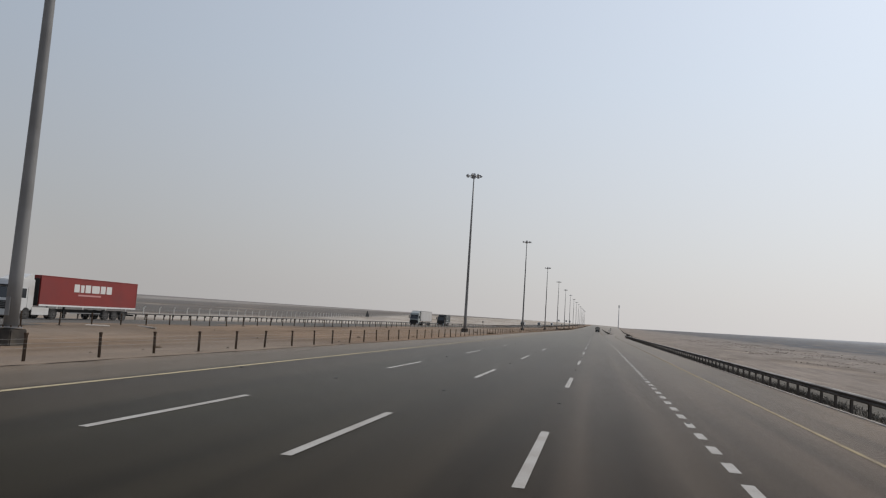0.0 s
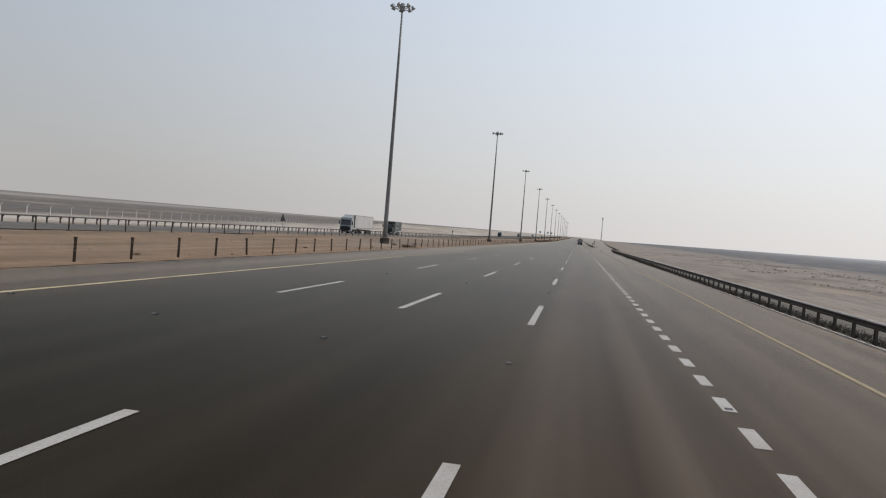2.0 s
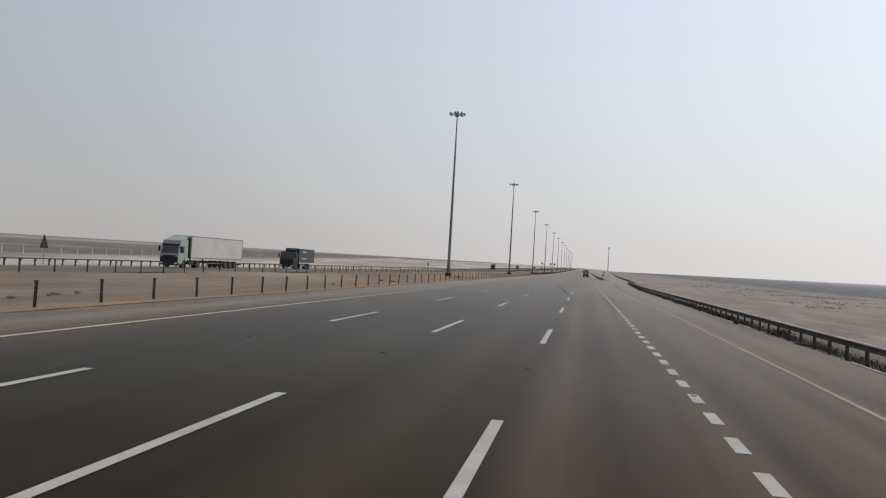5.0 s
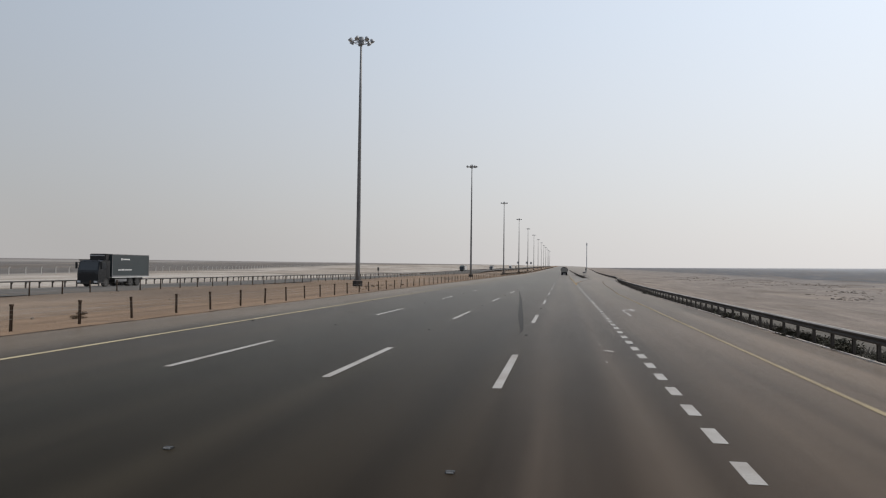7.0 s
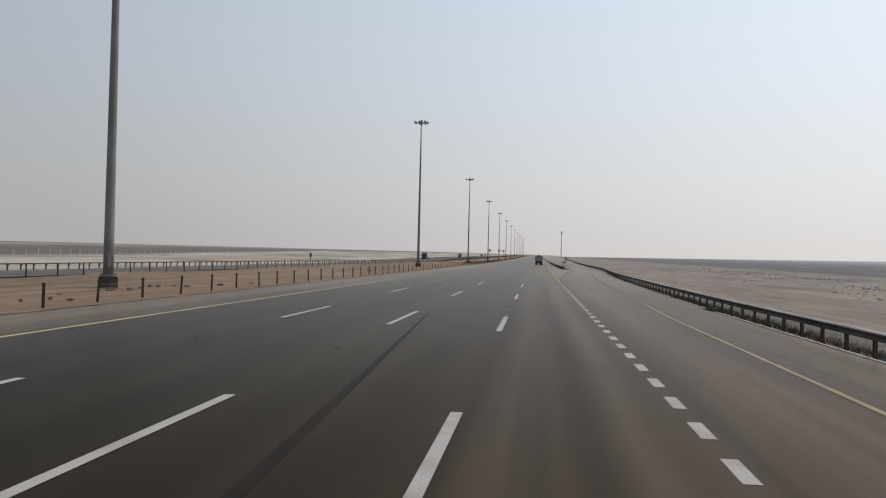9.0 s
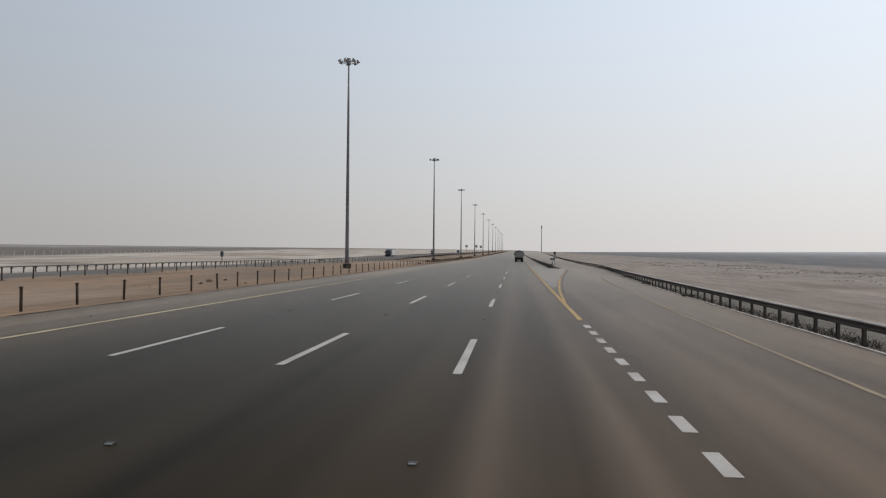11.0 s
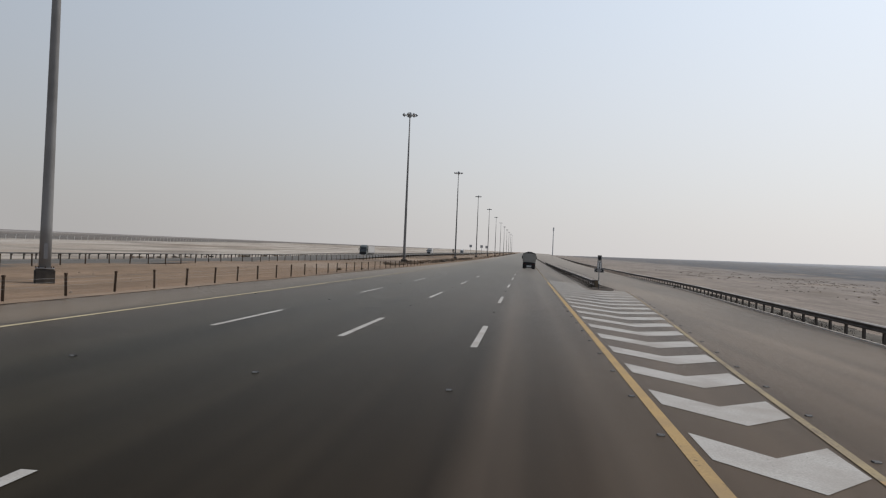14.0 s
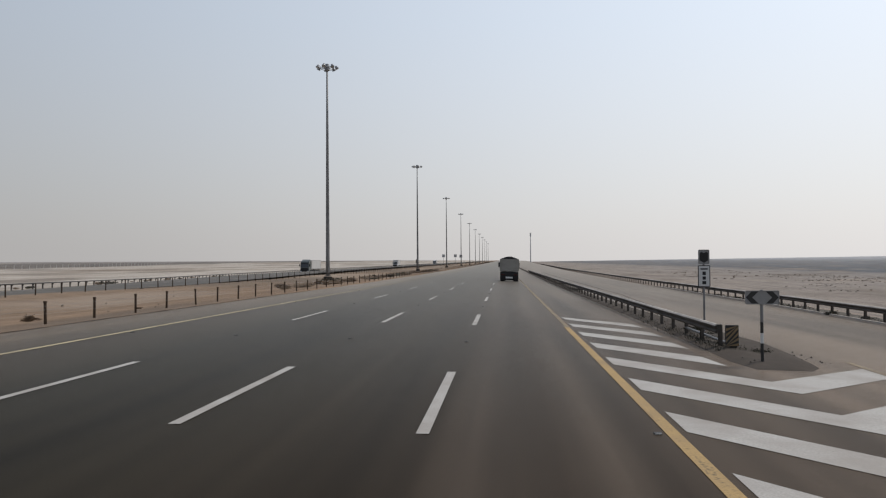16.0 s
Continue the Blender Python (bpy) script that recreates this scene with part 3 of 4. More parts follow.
def high_mast():
    mast = tagged(new("high_mast_light"), "tall tapered galvanised high mast with ring of floodlights", "street lamp", "masts in the median")
    H = 30.25
    foot = part("pedestal", box(bmesh.new(), -0.46, -0.46, -0.25, 0.46, 0.46, 0.70, 0.05), DARK_CONCRETE, mast, "dark stained concrete pedestal")
    bm = bmesh.new()
    for a in range(8):
        tube(bm, (0.40 * math.cos(a * math.tau / 8), 0.40 * math.sin(a * math.tau / 8), 0.74), (0.40 * math.cos(a * math.tau / 8), 0.40 * math.sin(a * math.tau / 8), 0.86), 0.03, 0.03, 6)
    part("bolt_ring", bm, POST_STEEL, foot)
    part("flange", lathe(bmesh.new(), [(0.46, 0.74), (0.46, 0.78), (0.30, 0.80)], n=20), STEEL, mast)
    part("shaft", lathe(bmesh.new(), [(0.29, 0.76), (0.275, 3.0), (0.235, 10.0), (0.238, 10.02), (0.18, 20.0), (0.184, 20.02), (0.11, H)], n=16), MAST_STEEL, mast, smooth=True)
    part("hatch", box(bmesh.new(), -0.10, -0.315, 1.25, 0.10, -0.25, 2.05, 0.015), STEEL, mast)
    part("hub", lathe(bmesh.new(), [(0.16, H - 0.75), (0.34, H - 0.65), (0.36, H - 0.1), (0.30, H + 0.22), (0.12, H + 0.30)], n=14), LAMP_GREY, mast)
    part("carrier_ring", ring_of(bmesh.new(), 0.95, 0.05, H - 0.35), LAMP_GREY, mast)
    for k in range(7):
        a = (k + 0.35) * math.tau / 7
        c, s = math.cos(a), math.sin(a)
        part("arm", tube(bmesh.new(), (0.3 * c, 0.3 * s, H - 0.33), (1.05 * c, 1.05 * s, H - 0.24), 0.045, 0.04, 6), LAMP_GREY, mast)
        lamp = part("floodlight", lathe(bmesh.new(), [(0.09, 0.20), (0.16, 0.14), (0.19, 0.0), (0.27, -0.18), (0.28, -0.25), (0.25, -0.26)], n=14), LAMP_GREY, mast, smooth=True)
        lamp.location, lamp.rotation_euler = (1.30 * c, 1.30 * s, H - 0.18), (0, radians(-28), a)
        part("lens", lathe(bmesh.new(), [(0.25, -0.265), (0.18, -0.29), (0.02, -0.30)], n=14), LAMP_GLASS, lamp)
    return mast


MAST_Y = [134.53, 243.75, 352.76, 462.3, 568.0, 673.5, 780.9, 888.5, 996.2, 1103.9, 1211.6, 1319.3, 1427.0, 1534.7]
mast = high_mast()
mast.location = (-24.42, 26.0, level(-24.42, 26.0))
for y in MAST_Y:
    copy_thing(mast, pose(-24.42, y, level(-24.42, y), 0, 0, (y * 7) % 45))

# ---- wire rope barriers on both sides of the median ----
bm = bmesh.new()
for q in ((-0.036, -0.03, 0.036, -0.018), (-0.036, 0.018, 0.036, 0.03), (-0.036, -0.03, -0.024, 0.03)):
    box(bm, q[0], q[1], -0.25, q[2], q[3], 0.80)
box(bm, -0.046, -0.042, 0.79, 0.046, 0.042, 0.85)
post_mesh = mesh_of("post", bm, POST_STEEL)
foot_mesh = mesh_of("footing", lathe(bmesh.new(), [(0.19, -0.2), (0.19, 0.015), (0.15, 0.03)], n=10), DARK_CONCRETE)
POST_STEP = 3.0325


def wire_barrier(x, count, shift, label):
    thing = tagged(new("wire_rope_barrier"), label, "barrier", "wire rope barriers")
    rng = random.Random(int(-x))
    for k in range(count):
        y = -22.1 + POST_STEP * k + shift + rng.uniform(-0.06, 0.06)
        ob = piece("post", post_mesh, thing, x + rng.uniform(-0.04, 0.04), y, level(x, y))
        ob.rotation_euler = (rng.gauss(0, 0.022), rng.gauss(0, 0.022), rng.gauss(0, 0.1))
        if k % 4 == 0:
            piece("footing", foot_mesh, ob, 0, 0, 0)
    bm = bmesh.new()
    for k in range(count, 480):
        y = -22.1 + POST_STEP * k + shift
        z = level(x, y)
        box(bm, x - 0.036, y - 0.03, z - 0.1, x + 0.036, y + 0.03, z + 0.85)
    tagged(part("far_posts", bm, POST_STEEL, thing), kind="stuff")
    for h in (0.42, 0.55, 0.68):
        bm = bmesh.new()
        ys = [-60 + 15 * k for k in range(80)]
        rows = [[bm.verts.new((x + dx, y, level(x, y) + h + dz)) for dx, dz in ((0.0578, 0), (0.0605, 0.0027), (0.0632, 0), (0.0605, -0.0027))] for y in ys]
        for a, b in zip(rows, rows[1:]):
            for q in range(4):
                bm.faces.new((a[q], a[(q + 1) % 4], b[(q + 1) % 4], b[q]))
        part("wire_rope", bm, GREY_RAIL, thing)


wire_barrier(-15.8, 290, 0.0, "rusty steel posts with thin wire ropes beside the road")
wire_barrier(-33.2, 290, 0.7, "thin steel posts with wire ropes across the sandy median")

# ---- steel beam guardrails ----
W_BEAM = [(0.0, 0.04), (0.03, 0.055), (0.075, 0.085), (0.075, 0.12), (0.012, 0.155), (0.012, 0.19), (0.075, 0.23), (0.075, 0.265), (0.03, 0.29), (0.0, 0.31)]


def guardrail(fx, side, y0, y1, label, near=(0, 1), top=0.76, spread=2.0, block=True, sink=0.0, sag=((0, 0.0), (1, 0.0)), steel=RAIL_STEEL, lip_mat=LIP_HIGHLIGHT, deep=1.0):
    """A wave-shaped beam on posts; side is the way towards the traffic."""
    rail = tagged(new("guardrail"), label, "guardrail", "guardrails")
    bm = bmesh.new()
    ys = []
    y = y0
    while y < y1:
        ys.append(y)
        y += 4.0 if y < 700 else 30.0
    rows = []
    for y in ys:
        x, z = fx(y), level(fx(y), y) - sink - along(sag, y)
        front = [bm.verts.new((x + side * (0.16 + d), y, z + top + (h - 0.31) * deep)) for d, h in W_BEAM]
        back = [bm.verts.new((x + side * (0.152 + d), y, z + top + (h - 0.31) * deep)) for d, h in W_BEAM[::-1]]
        rows.append(front + back)
    for a, b in zip(rows, rows[1:]):
        n = len(a)
        for k in range(n):
            bm.faces.new((a[k], a[(k + 1) % n], b[(k + 1) % n], b[k]))
    part("beam", bm, steel, rail)
    # extra lip on the beam; in its default pale colour it paints a lit edge
    bm = bmesh.new()
    rows = []
    for y in ys:
        x, z = fx(y), level(fx(y), y) - sink - along(sag, y) + top
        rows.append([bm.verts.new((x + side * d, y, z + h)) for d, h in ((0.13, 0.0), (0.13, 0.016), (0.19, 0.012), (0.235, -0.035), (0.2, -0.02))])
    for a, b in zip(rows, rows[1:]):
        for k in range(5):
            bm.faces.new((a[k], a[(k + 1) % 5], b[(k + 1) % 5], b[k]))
    part("beam_lip", bm, lip_mat, rail, "lip added along the top edge of the beam")
    bm = bmesh.new()
    box(bm, -0.045, -0.075, -0.35, 0.045, -0.065, top - 0.02)
    box(bm, -0.045, 0.065, -0.35, 0.045, 0.075, top - 0.02)
    box(bm, -0.006, -0.075, -0.35, 0.006, 0.075, top - 0.02)
    post = mesh_of("rail_post", bm, RAIL_STEEL)
    spacer = mesh_of("spacer", box(bmesh.new(), 0.0, -0.07, top - 0.265, 0.155, 0.07, top - 0.02), RAIL_STEEL)
    count, y, bm = 0, y0 + 0.3, bmesh.new()
    while y < min(y1, 1000):
        x = fx(y)
        if near[0] <= y <= near[1] and count < 290:
            ob = piece("rail_post", post, rail, x, y, level(x, y) - sink - along(sag, y))
            if block:
                piece("spacer", spacer, ob, 0 if side > 0 else -0.155, 0, 0)
            count += 1
        else:
            z = level(x, y) - sink - along(sag, y)
            box(bm, x - 0.045, y - 0.07, z - 0.3, x + 0.045, y + 0.07, z + top - 0.02)
            box(bm, x + min(0, side * 0.155), y - 0.07, z + top - 0.34, x + max(0, side * 0.155), y + 0.07, z + top - 0.03)
        y += spread
    if len(bm.verts):
        tagged(part("far_rail_posts", bm, RAIL_STEEL, rail), kind="stuff")
    else:
        bm.free()
    return rail


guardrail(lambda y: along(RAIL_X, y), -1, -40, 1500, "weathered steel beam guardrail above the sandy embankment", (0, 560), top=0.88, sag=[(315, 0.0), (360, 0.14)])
guardrail(opposite(-55.2), 1, -40, 1500, "grey steel beam guardrail beyond the opposite road", (100, 640), steel=OPPOSITE_RAIL, lip_mat=OPPOSITE_RAIL, deep=0.5)
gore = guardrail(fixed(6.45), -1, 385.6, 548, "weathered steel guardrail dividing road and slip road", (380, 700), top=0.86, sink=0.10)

# kerb stones below the rail
bm = bmesh.new()
kerb = mesh_of("kerb_stone", box(bmesh.new(), -0.06, -0.98, -0.12, 0.06, 0.98, 0.085, 0.012), CONCRETE)
kerbs = tagged(new("kerb"), "dusty concrete kerb stones below the guardrail", "kerb", kind="structure")
for k in range(225):
    y = 4 + 2.0 * k
    if noise.noise(Vector((y * 0.03, 0.5, 9.0))) > -0.35:
        x = along(RAIL_X, y) - 0.28
        piece("kerb_stone", kerb, kerbs, x, y, level(x, y), rz=-math.atan((along(RAIL_X, y + 1) - along(RAIL_X, y - 1)) / 2))

# ---- the nose of the gore: sandy island, marker board, signs ----
bm = bmesh.new()
rows = []
for y in [381.6, 382.2, 383, 385, 388, 392, 398, 406, 416, 430, 450, 480, 520, 600, 700, 850]:
    a = along([(381.6, 6.05), (383, 5.85), (386, 5.92), (392, 6.05), (900, 6.05)], y)
    b = along([(381.6, 7.35), (382.3, 7.8), (385, 8.15), (388, 8.43), (392, 8.25), (398, 7.7), (410, 7.35), (900, 7.2)], y)
    row = []
    for k in range(6):
        x = a + (b - a) * k / 5
        row.append(bm.verts.new((x, y, level(x, y) + (0.10 + 0.05 * noise.noise(Vector((x, y, 0))) if 0 < k < 5 and y > 382 else 0.004))))
    rows.append(row)
for a, b in zip(rows, rows[1:]):
    for k in range(5):
        bm.faces.new((a[k], a[k + 1], b[k + 1], b[k]))
tagged(part("gore_island", bm, SOIL, smooth=True), "dark sandy island between road and slip road", "ground", kind="structure")

board = part("hazard_board", box(bmesh.new(), -0.19, -0.02, -0.31, 0.19, 0.02, 0.31, 0.01), BLACK, gore, "black and yellow striped hazard board")
board.location = (6.62, 385.35, 0.28)
for k in range(-4, 5):
    bm = bmesh.new()
    c = k * 0.165
    pts = [(-0.18, c - 0.20), (0.18, c + 0.20), (0.18, c + 0.285), (-0.18, c - 0.115)]
    pts = [(x, max(-0.30, min(0.30, z))) for x, z in pts]
    if abs(pts[0][1] - pts[3][1]) + abs(pts[1][1] - pts[2][1]) > 0.02:
        bm.faces.new([bm.verts.new((x, -0.026, z)) for x, z in pts])
        part("stripe", bm, HAZARD_YELLOW, board)
    else:
        bm.free()
part("end_post", box(bmesh.new(), 6.60, 385.38, -0.5, 6.78, 385.5, 0.40, 0.01), RAIL_STEEL, gore)
part("lower_rail", tube(bmesh.new(), (6.45, 390.0, 0.12), (6.62, 385.5, 0.02), 0.045, 0.045, 8), STEEL, gore)


def arrow_sign(x, y):
    z = level(x, y)
    ob = tagged(new("double_arrow_sign"), "grey board with two black arrowheads on a banded post", "road sign")
    ob.location = (x, y, z)
    for k, (a, b) in enumerate(((0.0, 0.54), (0.54, 0.80), (0.80, 1.08), (1.08, 1.38), (1.38, 1.9))):
        part("post_band", tube(bmesh.new(), (0, 0, a - (0.3 if k == 0 else 0)), (0, 0, b), 0.04, 0.04, 10), BLACK if k in (0, 2) else SIGN_WHITE if k == 1 else STEEL, ob)
    plate = part("plate", box(bmesh.new(), -0.42, -0.052, 1.53, 0.42, -0.044, 1.88, 0.02), SIGN_DULL, ob, "faded grey sheet")
    for s in (-1, 1):
        bm = bmesh.new()
        pts = [(0.405, 1.705), (0.25, 1.872), (0.075, 1.872), (0.245, 1.705), (0.075, 1.538), (0.25, 1.538)]
        bm.faces.new([bm.verts.new((s * px, -0.057, pz)) for px, pz in pts[:4]])
        bm.faces.new([bm.verts.new((s * px, -0.057, pz)) for px, pz in (pts[0], pts[3], pts[4], pts[5])])
        part("arrowhead", bm, BLACK, plate)
    return ob


arrow_sign(6.52, 382.6)
ob = tagged(new("route_marker_sign"), "tall marker sign with dark shield over white panel", "road sign")
ob.location = (7.37, 391.0, level(7.37, 391.0))
part("post", tube(bmesh.new(), (0, 0, -0.2), (0, 0, 3.05), 0.038, 0.038, 10), STEEL, ob)
shield = part("shield", box(bmesh.new(), -0.20, -0.052, 2.56, 0.20, -0.042, 3.10, 0.02), SIGN_DULL, ob)
bm = bmesh.new()
bm.faces.new([bm.verts.new((x, -0.057, z)) for x, z in ((-0.15, 2.70), (0.0, 2.61), (0.15, 2.70), (0.15, 2.98), (0.08, 3.02), (0.0, 2.97), (-0.08, 3.02), (-0.15, 2.98))])
part("emblem", bm, CHASSIS, shield)
panel = part("panel", box(bmesh.new(), -0.22, -0.052, 1.72, 0.22, -0.042, 2.52, 0.015), BLACK, ob)
part("field", box(bmesh.new(), -0.19, -0.057, 1.75, 0.19, -0.053, 2.49), SIGN_WHITE, panel)
for z0, z1, w in ((2.36, 2.41, 0.13), (2.16, 2.29, 0.06), (1.99, 2.11, 0.06), (1.82, 1.94, 0.07)):
    part("bar", box(bmesh.new(), -w, -0.0615, z0, w, -0.0585, z1), CHASSIS, panel)

# ---- beyond the opposite road ----
ob = tagged(new("triangle_sign"), "grey back of triangular warning sign on post", "road sign")
ob.location = (-60.4, 185.6, level(-60.4, 185.6))
part("post", tube(bmesh.new(), (0, 0, -0.2), (0, 0, 3.15), 0.05, 0.05, 8), STEEL, ob)
bm = bmesh.new()
n = 0.56
pr = [bm.verts.new((x, y, z)) for y in (-0.05, -0.035) for x, z in ((-n, 1.85), (-n + 0.05, 1.78), (n - 0.05, 1.78), (n, 1.85), (0.06, 3.3), (-0.06, 3.3))]
bm.faces.new(pr[:6][::-1])
bm.faces.new(pr[6:])
for k in range(6):
    bm.faces.new((pr[k], pr[(k + 1) % 6], pr[6 + (k + 1) % 6], pr[6 + k]))
tri = part("plate", bm, SIGN_BACK, ob, "dark grey aluminium back")
for z in (2.05, 2.5):
    part("bracket", box(bmesh.new(), -0.3, -0.065, z - 0.025, 0.3, -0.05, z + 0.025), STEEL, tri)
ob = tagged(new("marker_pole"), "dark short pole with box on bare ground", "pole")
ob.location = (-61.5, 396.0, level(-61.5, 396.0))
part("pole", tube(bmesh.new(), (0, 0, -0.2), (0, 0, 2.5), 0.09, 0.08, 8), POST_STEEL, ob)
part("box", box(bmesh.new(), -0.28, -0.18, 1.5, 0.28, 0.18, 2.6, 0.02), SIGN_BACK, ob)
ob = tagged(new("marker_post"), "slim dark sign post in the sandy median", "post")
ob.location = (-27.6, 592.0, level(-27.6, 592.0))
part("post", tube(bmesh.new(), (0, 0, -0.2), (0, 0, 3.3), 0.09, 0.08, 8), POST_STEEL, ob)
part("plate", box(bmesh.new(), -0.28, -0.06, 2.2, 0.28, -0.03, 3.35, 0.02), SIGN_BACK, ob)
fence = tagged(new("fence"), "row of pale fence posts with wire on sandy bank", "fence")
bm = tube(bmesh.new(), (0, 0, -0.2), (0, 0, 1.25), 0.075, 0.065, 6)
tube(bm, (0, 0, 1.23), (0.12, 0, 1.42), 0.065, 0.055, 6)
tube(bm, (0.11, 0, 1.40), (0.30, 0, 1.50), 0.055, 0.045, 6)
fpost = mesh_of("fence_post", bm, PALE_POST)


def fence_x(y):
    return -85.0 - 0.205 * (y - 190.0)


for k in range(130):
    y = 60 + 5.8 * k
    piece("fence_post", fpost, fence, fence_x(y), y, level(fence_x(y), y))
for h in (0.5, 1.0):
    bm = bmesh.new()
    for k in range(54):
        y = 60 + 14 * k
        tube(bm, (fence_x(y), y, level(fence_x(y), y) + h), (fence_x(y + 14), y + 14, level(fence_x(y + 14), y + 14) + h), 0.012, 0.012, 4, False)
    part("wire", bm, STEEL, fence)

# a lattice-topped telecom mast far ahead
ob = tagged(new("telecom_tower"), "slim telecom tower with antennas, far off, haze in its pale colour", "tower")
tz = level(45.8, 1581) - 1.0
ob.location = (45.8, 1581, tz)
hh = 54.5 - tz
part("shaft", lathe(bmesh.new(), [(0.95, 0), (0.75, hh * 0.5), (0.5, hh - 1)], n=10), HAZED_GREY, ob)
for k in range(3):
    a = k * math.tau / 3 + 0.4
    part("antenna", box(bmesh.new(), 1.0 * math.cos(a) - 0.3, 1.0 * math.sin(a) - 0.3, hh - 5.5, 1.0 * math.cos(a) + 0.3, 1.0 * math.sin(a) + 0.3, hh, 0.05), HAZED_GREY, ob)
part("platform", lathe(bmesh.new(), [(0.5, hh - 6.2), (1.3, hh - 6.1), (1.3, hh - 5.8), (0.5, hh - 5.7)], n=12), HAZED_GREY, ob)


# ---- lorries ----
def wheel(parent, x, y, r=0.5, w=0.30, dual=False, name="wheel"):
    w = 0.62 if dual else w
    side = 1 if x > 0 else -1
    prof = [(r * 0.60, -w / 2), (r * 0.93, -w / 2), (r, -w / 2 + 0.05), (r, w / 2 - 0.05), (r * 0.93, w / 2), (r * 0.60, w / 2)]
    ob = part(name, lathe(bmesh.new(), prof, "x", n=22), RUBBER, parent, smooth=False)
    ob.location = (x - side * w / 2, y, r)
    d = side * (w / 2)
    rp = [(r * 0.60, d + side * 0.004), (r * 0.52, d - side * 0.05), (r * 0.30, d - side * 0.08), (r * 0.22, d + side * 0.03), (r * 0.10, d + side * 0.05)]
    part("rim", lathe(bmesh.new(), rp, "x", n=18), RIM, ob)


def panel_on(parent, name, mat, side, x, y0, z0, y1, z1, off=0.012):
    """A thin plate on a side wall."""
    return part(name, box(bmesh.new(), min(x, x + side * off), y0, z0, max(x, x + side * off), y1, z1), mat, parent)


def cab(parent, paint, h=3.55, dark_front=False, length=2.15):
    """A cab-over lorry cab; its front is at y = 0 and faces -y."""
    o = [(0.10, 0.42), (0.0, 0.62), (0.0, 1.35), (0.06, 1.75), (0.30, 2.75), (0.55, h - 0.12), (0.85, h), (length, h), (length, 0.95), (1.95, 0.95), (1.88, 0.72), (1.55, 1.08), (1.2, 1.08), (0.85, 0.72), (0.82, 0.42)]
    body = part("cab", prism(bmesh.new(), o, -1.22, 1.22, 0.05), paint, parent, smooth=False)
    bm = bmesh.new()
    bm.faces.new([bm.verts.new(c) for c in ((-1.08, 0.075, 1.80), (1.08, 0.075, 1.80), (1.02, 0.305, 2.74), (-1.02, 0.305, 2.74))])
    bmesh.ops.translate(bm, verts=bm.verts, vec=(0, -0.02, 0))
    part("windscreen", bm, GLASS, body)
    bm = bmesh.new()
    box(bm, -1.12, 0.06, 2.80, 1.12, 0.34, 2.92, 0.03)
    part("sun_visor", bm, CHASSIS, body)
    if dark_front:
        part("front_panel", box(bmesh.new(), -1.17, -0.02, 0.60, 1.17, 0.005, 1.36, 0.01), CHASSIS, body)
    part("grille", box(bmesh.new(), -0.85, -0.025, 0.85, 0.85, 0.01, 1.55, 0.01), CHASSIS, body)
    for z in (1.0, 1.15, 1.3, 1.45):
        part("grille_bar", box(bmesh.new(), -0.8, -0.045, z - 0.02, 0.8, -0.025, z + 0.02), CHASSIS if dark_front else STEEL, body)
    part("bumper", box(bmesh.new(), -1.24, -0.06, 0.32, 1.24, 0.2, 0.78, 0.04), CHASSIS if dark_front else paint, body)
    for s in (-1, 1):
        part("headlamp", box(bmesh.new(), s * 0.98 - 0.2, -0.075, 0.48, s * 0.98 + 0.2, -0.05, 0.68, 0.01), CLEAR_LENS, body)
        panel_on(body, "side_window", GLASS, s, s * 1.222, 0.42, 1.85, 1.25, 2.65)
        panel_on(body, "door_seam", CHASSIS, s, s * 1.222, 1.42, 0.95, 1.44, 2.8, 0.006)
        m = part("mirror", box(bmesh.new(), s * 1.46 - 0.12, 0.10, 1.95, s * 1.46 + 0.12, 0.24, 2.65, 0.04), CHASSIS, body)
        part("mirror_arm", tube(bmesh.new(), (s * 1.2, 0.3, 2.62), (s * 1.46, 0.17, 2.58), 0.02, 0.02, 6), CHASSIS, m)
        part("step", box(bmesh.new(), s * 1.24 - 0.05, 0.25, 0.40, s * 1.24 + 0.02, 0.75, 0.52, 0.01), CHASSIS, body)
    return body


def trailer_box(parent, mat, y0, y1, z0, z1, ribs=0, lip=STEEL, edge=None):
    body = part("box_body", box(bmesh.new(), -1.25, y0, z0, 1.25, y1, z1, 0.03), mat, parent)
    for s in (-1, 1):
        panel_on(body, "base_rail", lip, s, s * 1.25, y0, z0, y1, z0 + 0.14, 0.02)
        panel_on(body, "top_rail", edge or lip, s, s * 1.25, y0, z1 - 0.09, y1, z1, 0.02)
        for y in (y0, y1 - 0.08):
            panel_on(body, "corner_post", edge or lip, s, s * 1.25, y, z0 + 0.14, y + 0.08, z1 - 0.09, 0.02)
        for k in range(ribs):
            y = y0 + (y1 - y0) * (k + 1) / (ribs + 1)
            panel_on(body, "rib", mat, s, s * 1.25, y - 0.03, z0 + 0.14, y + 0.03, z1 - 0.09, 0.012)
    return body


def chassis(parent, y0, y1, z=0.95):
    bm = bmesh.new()
    for s in (-0.42, 0.42):
        box(bm, s - 0.05, y0, z - 0.28, s + 0.05, y1, z)
    for k in range(int(y1 - y0)):
        box(bm, -0.42, y0 + k + 0.4, z - 0.2, 0.42, y0 + k + 0.5, z - 0.08)
    return part("chassis", bm, CHASSIS, parent)


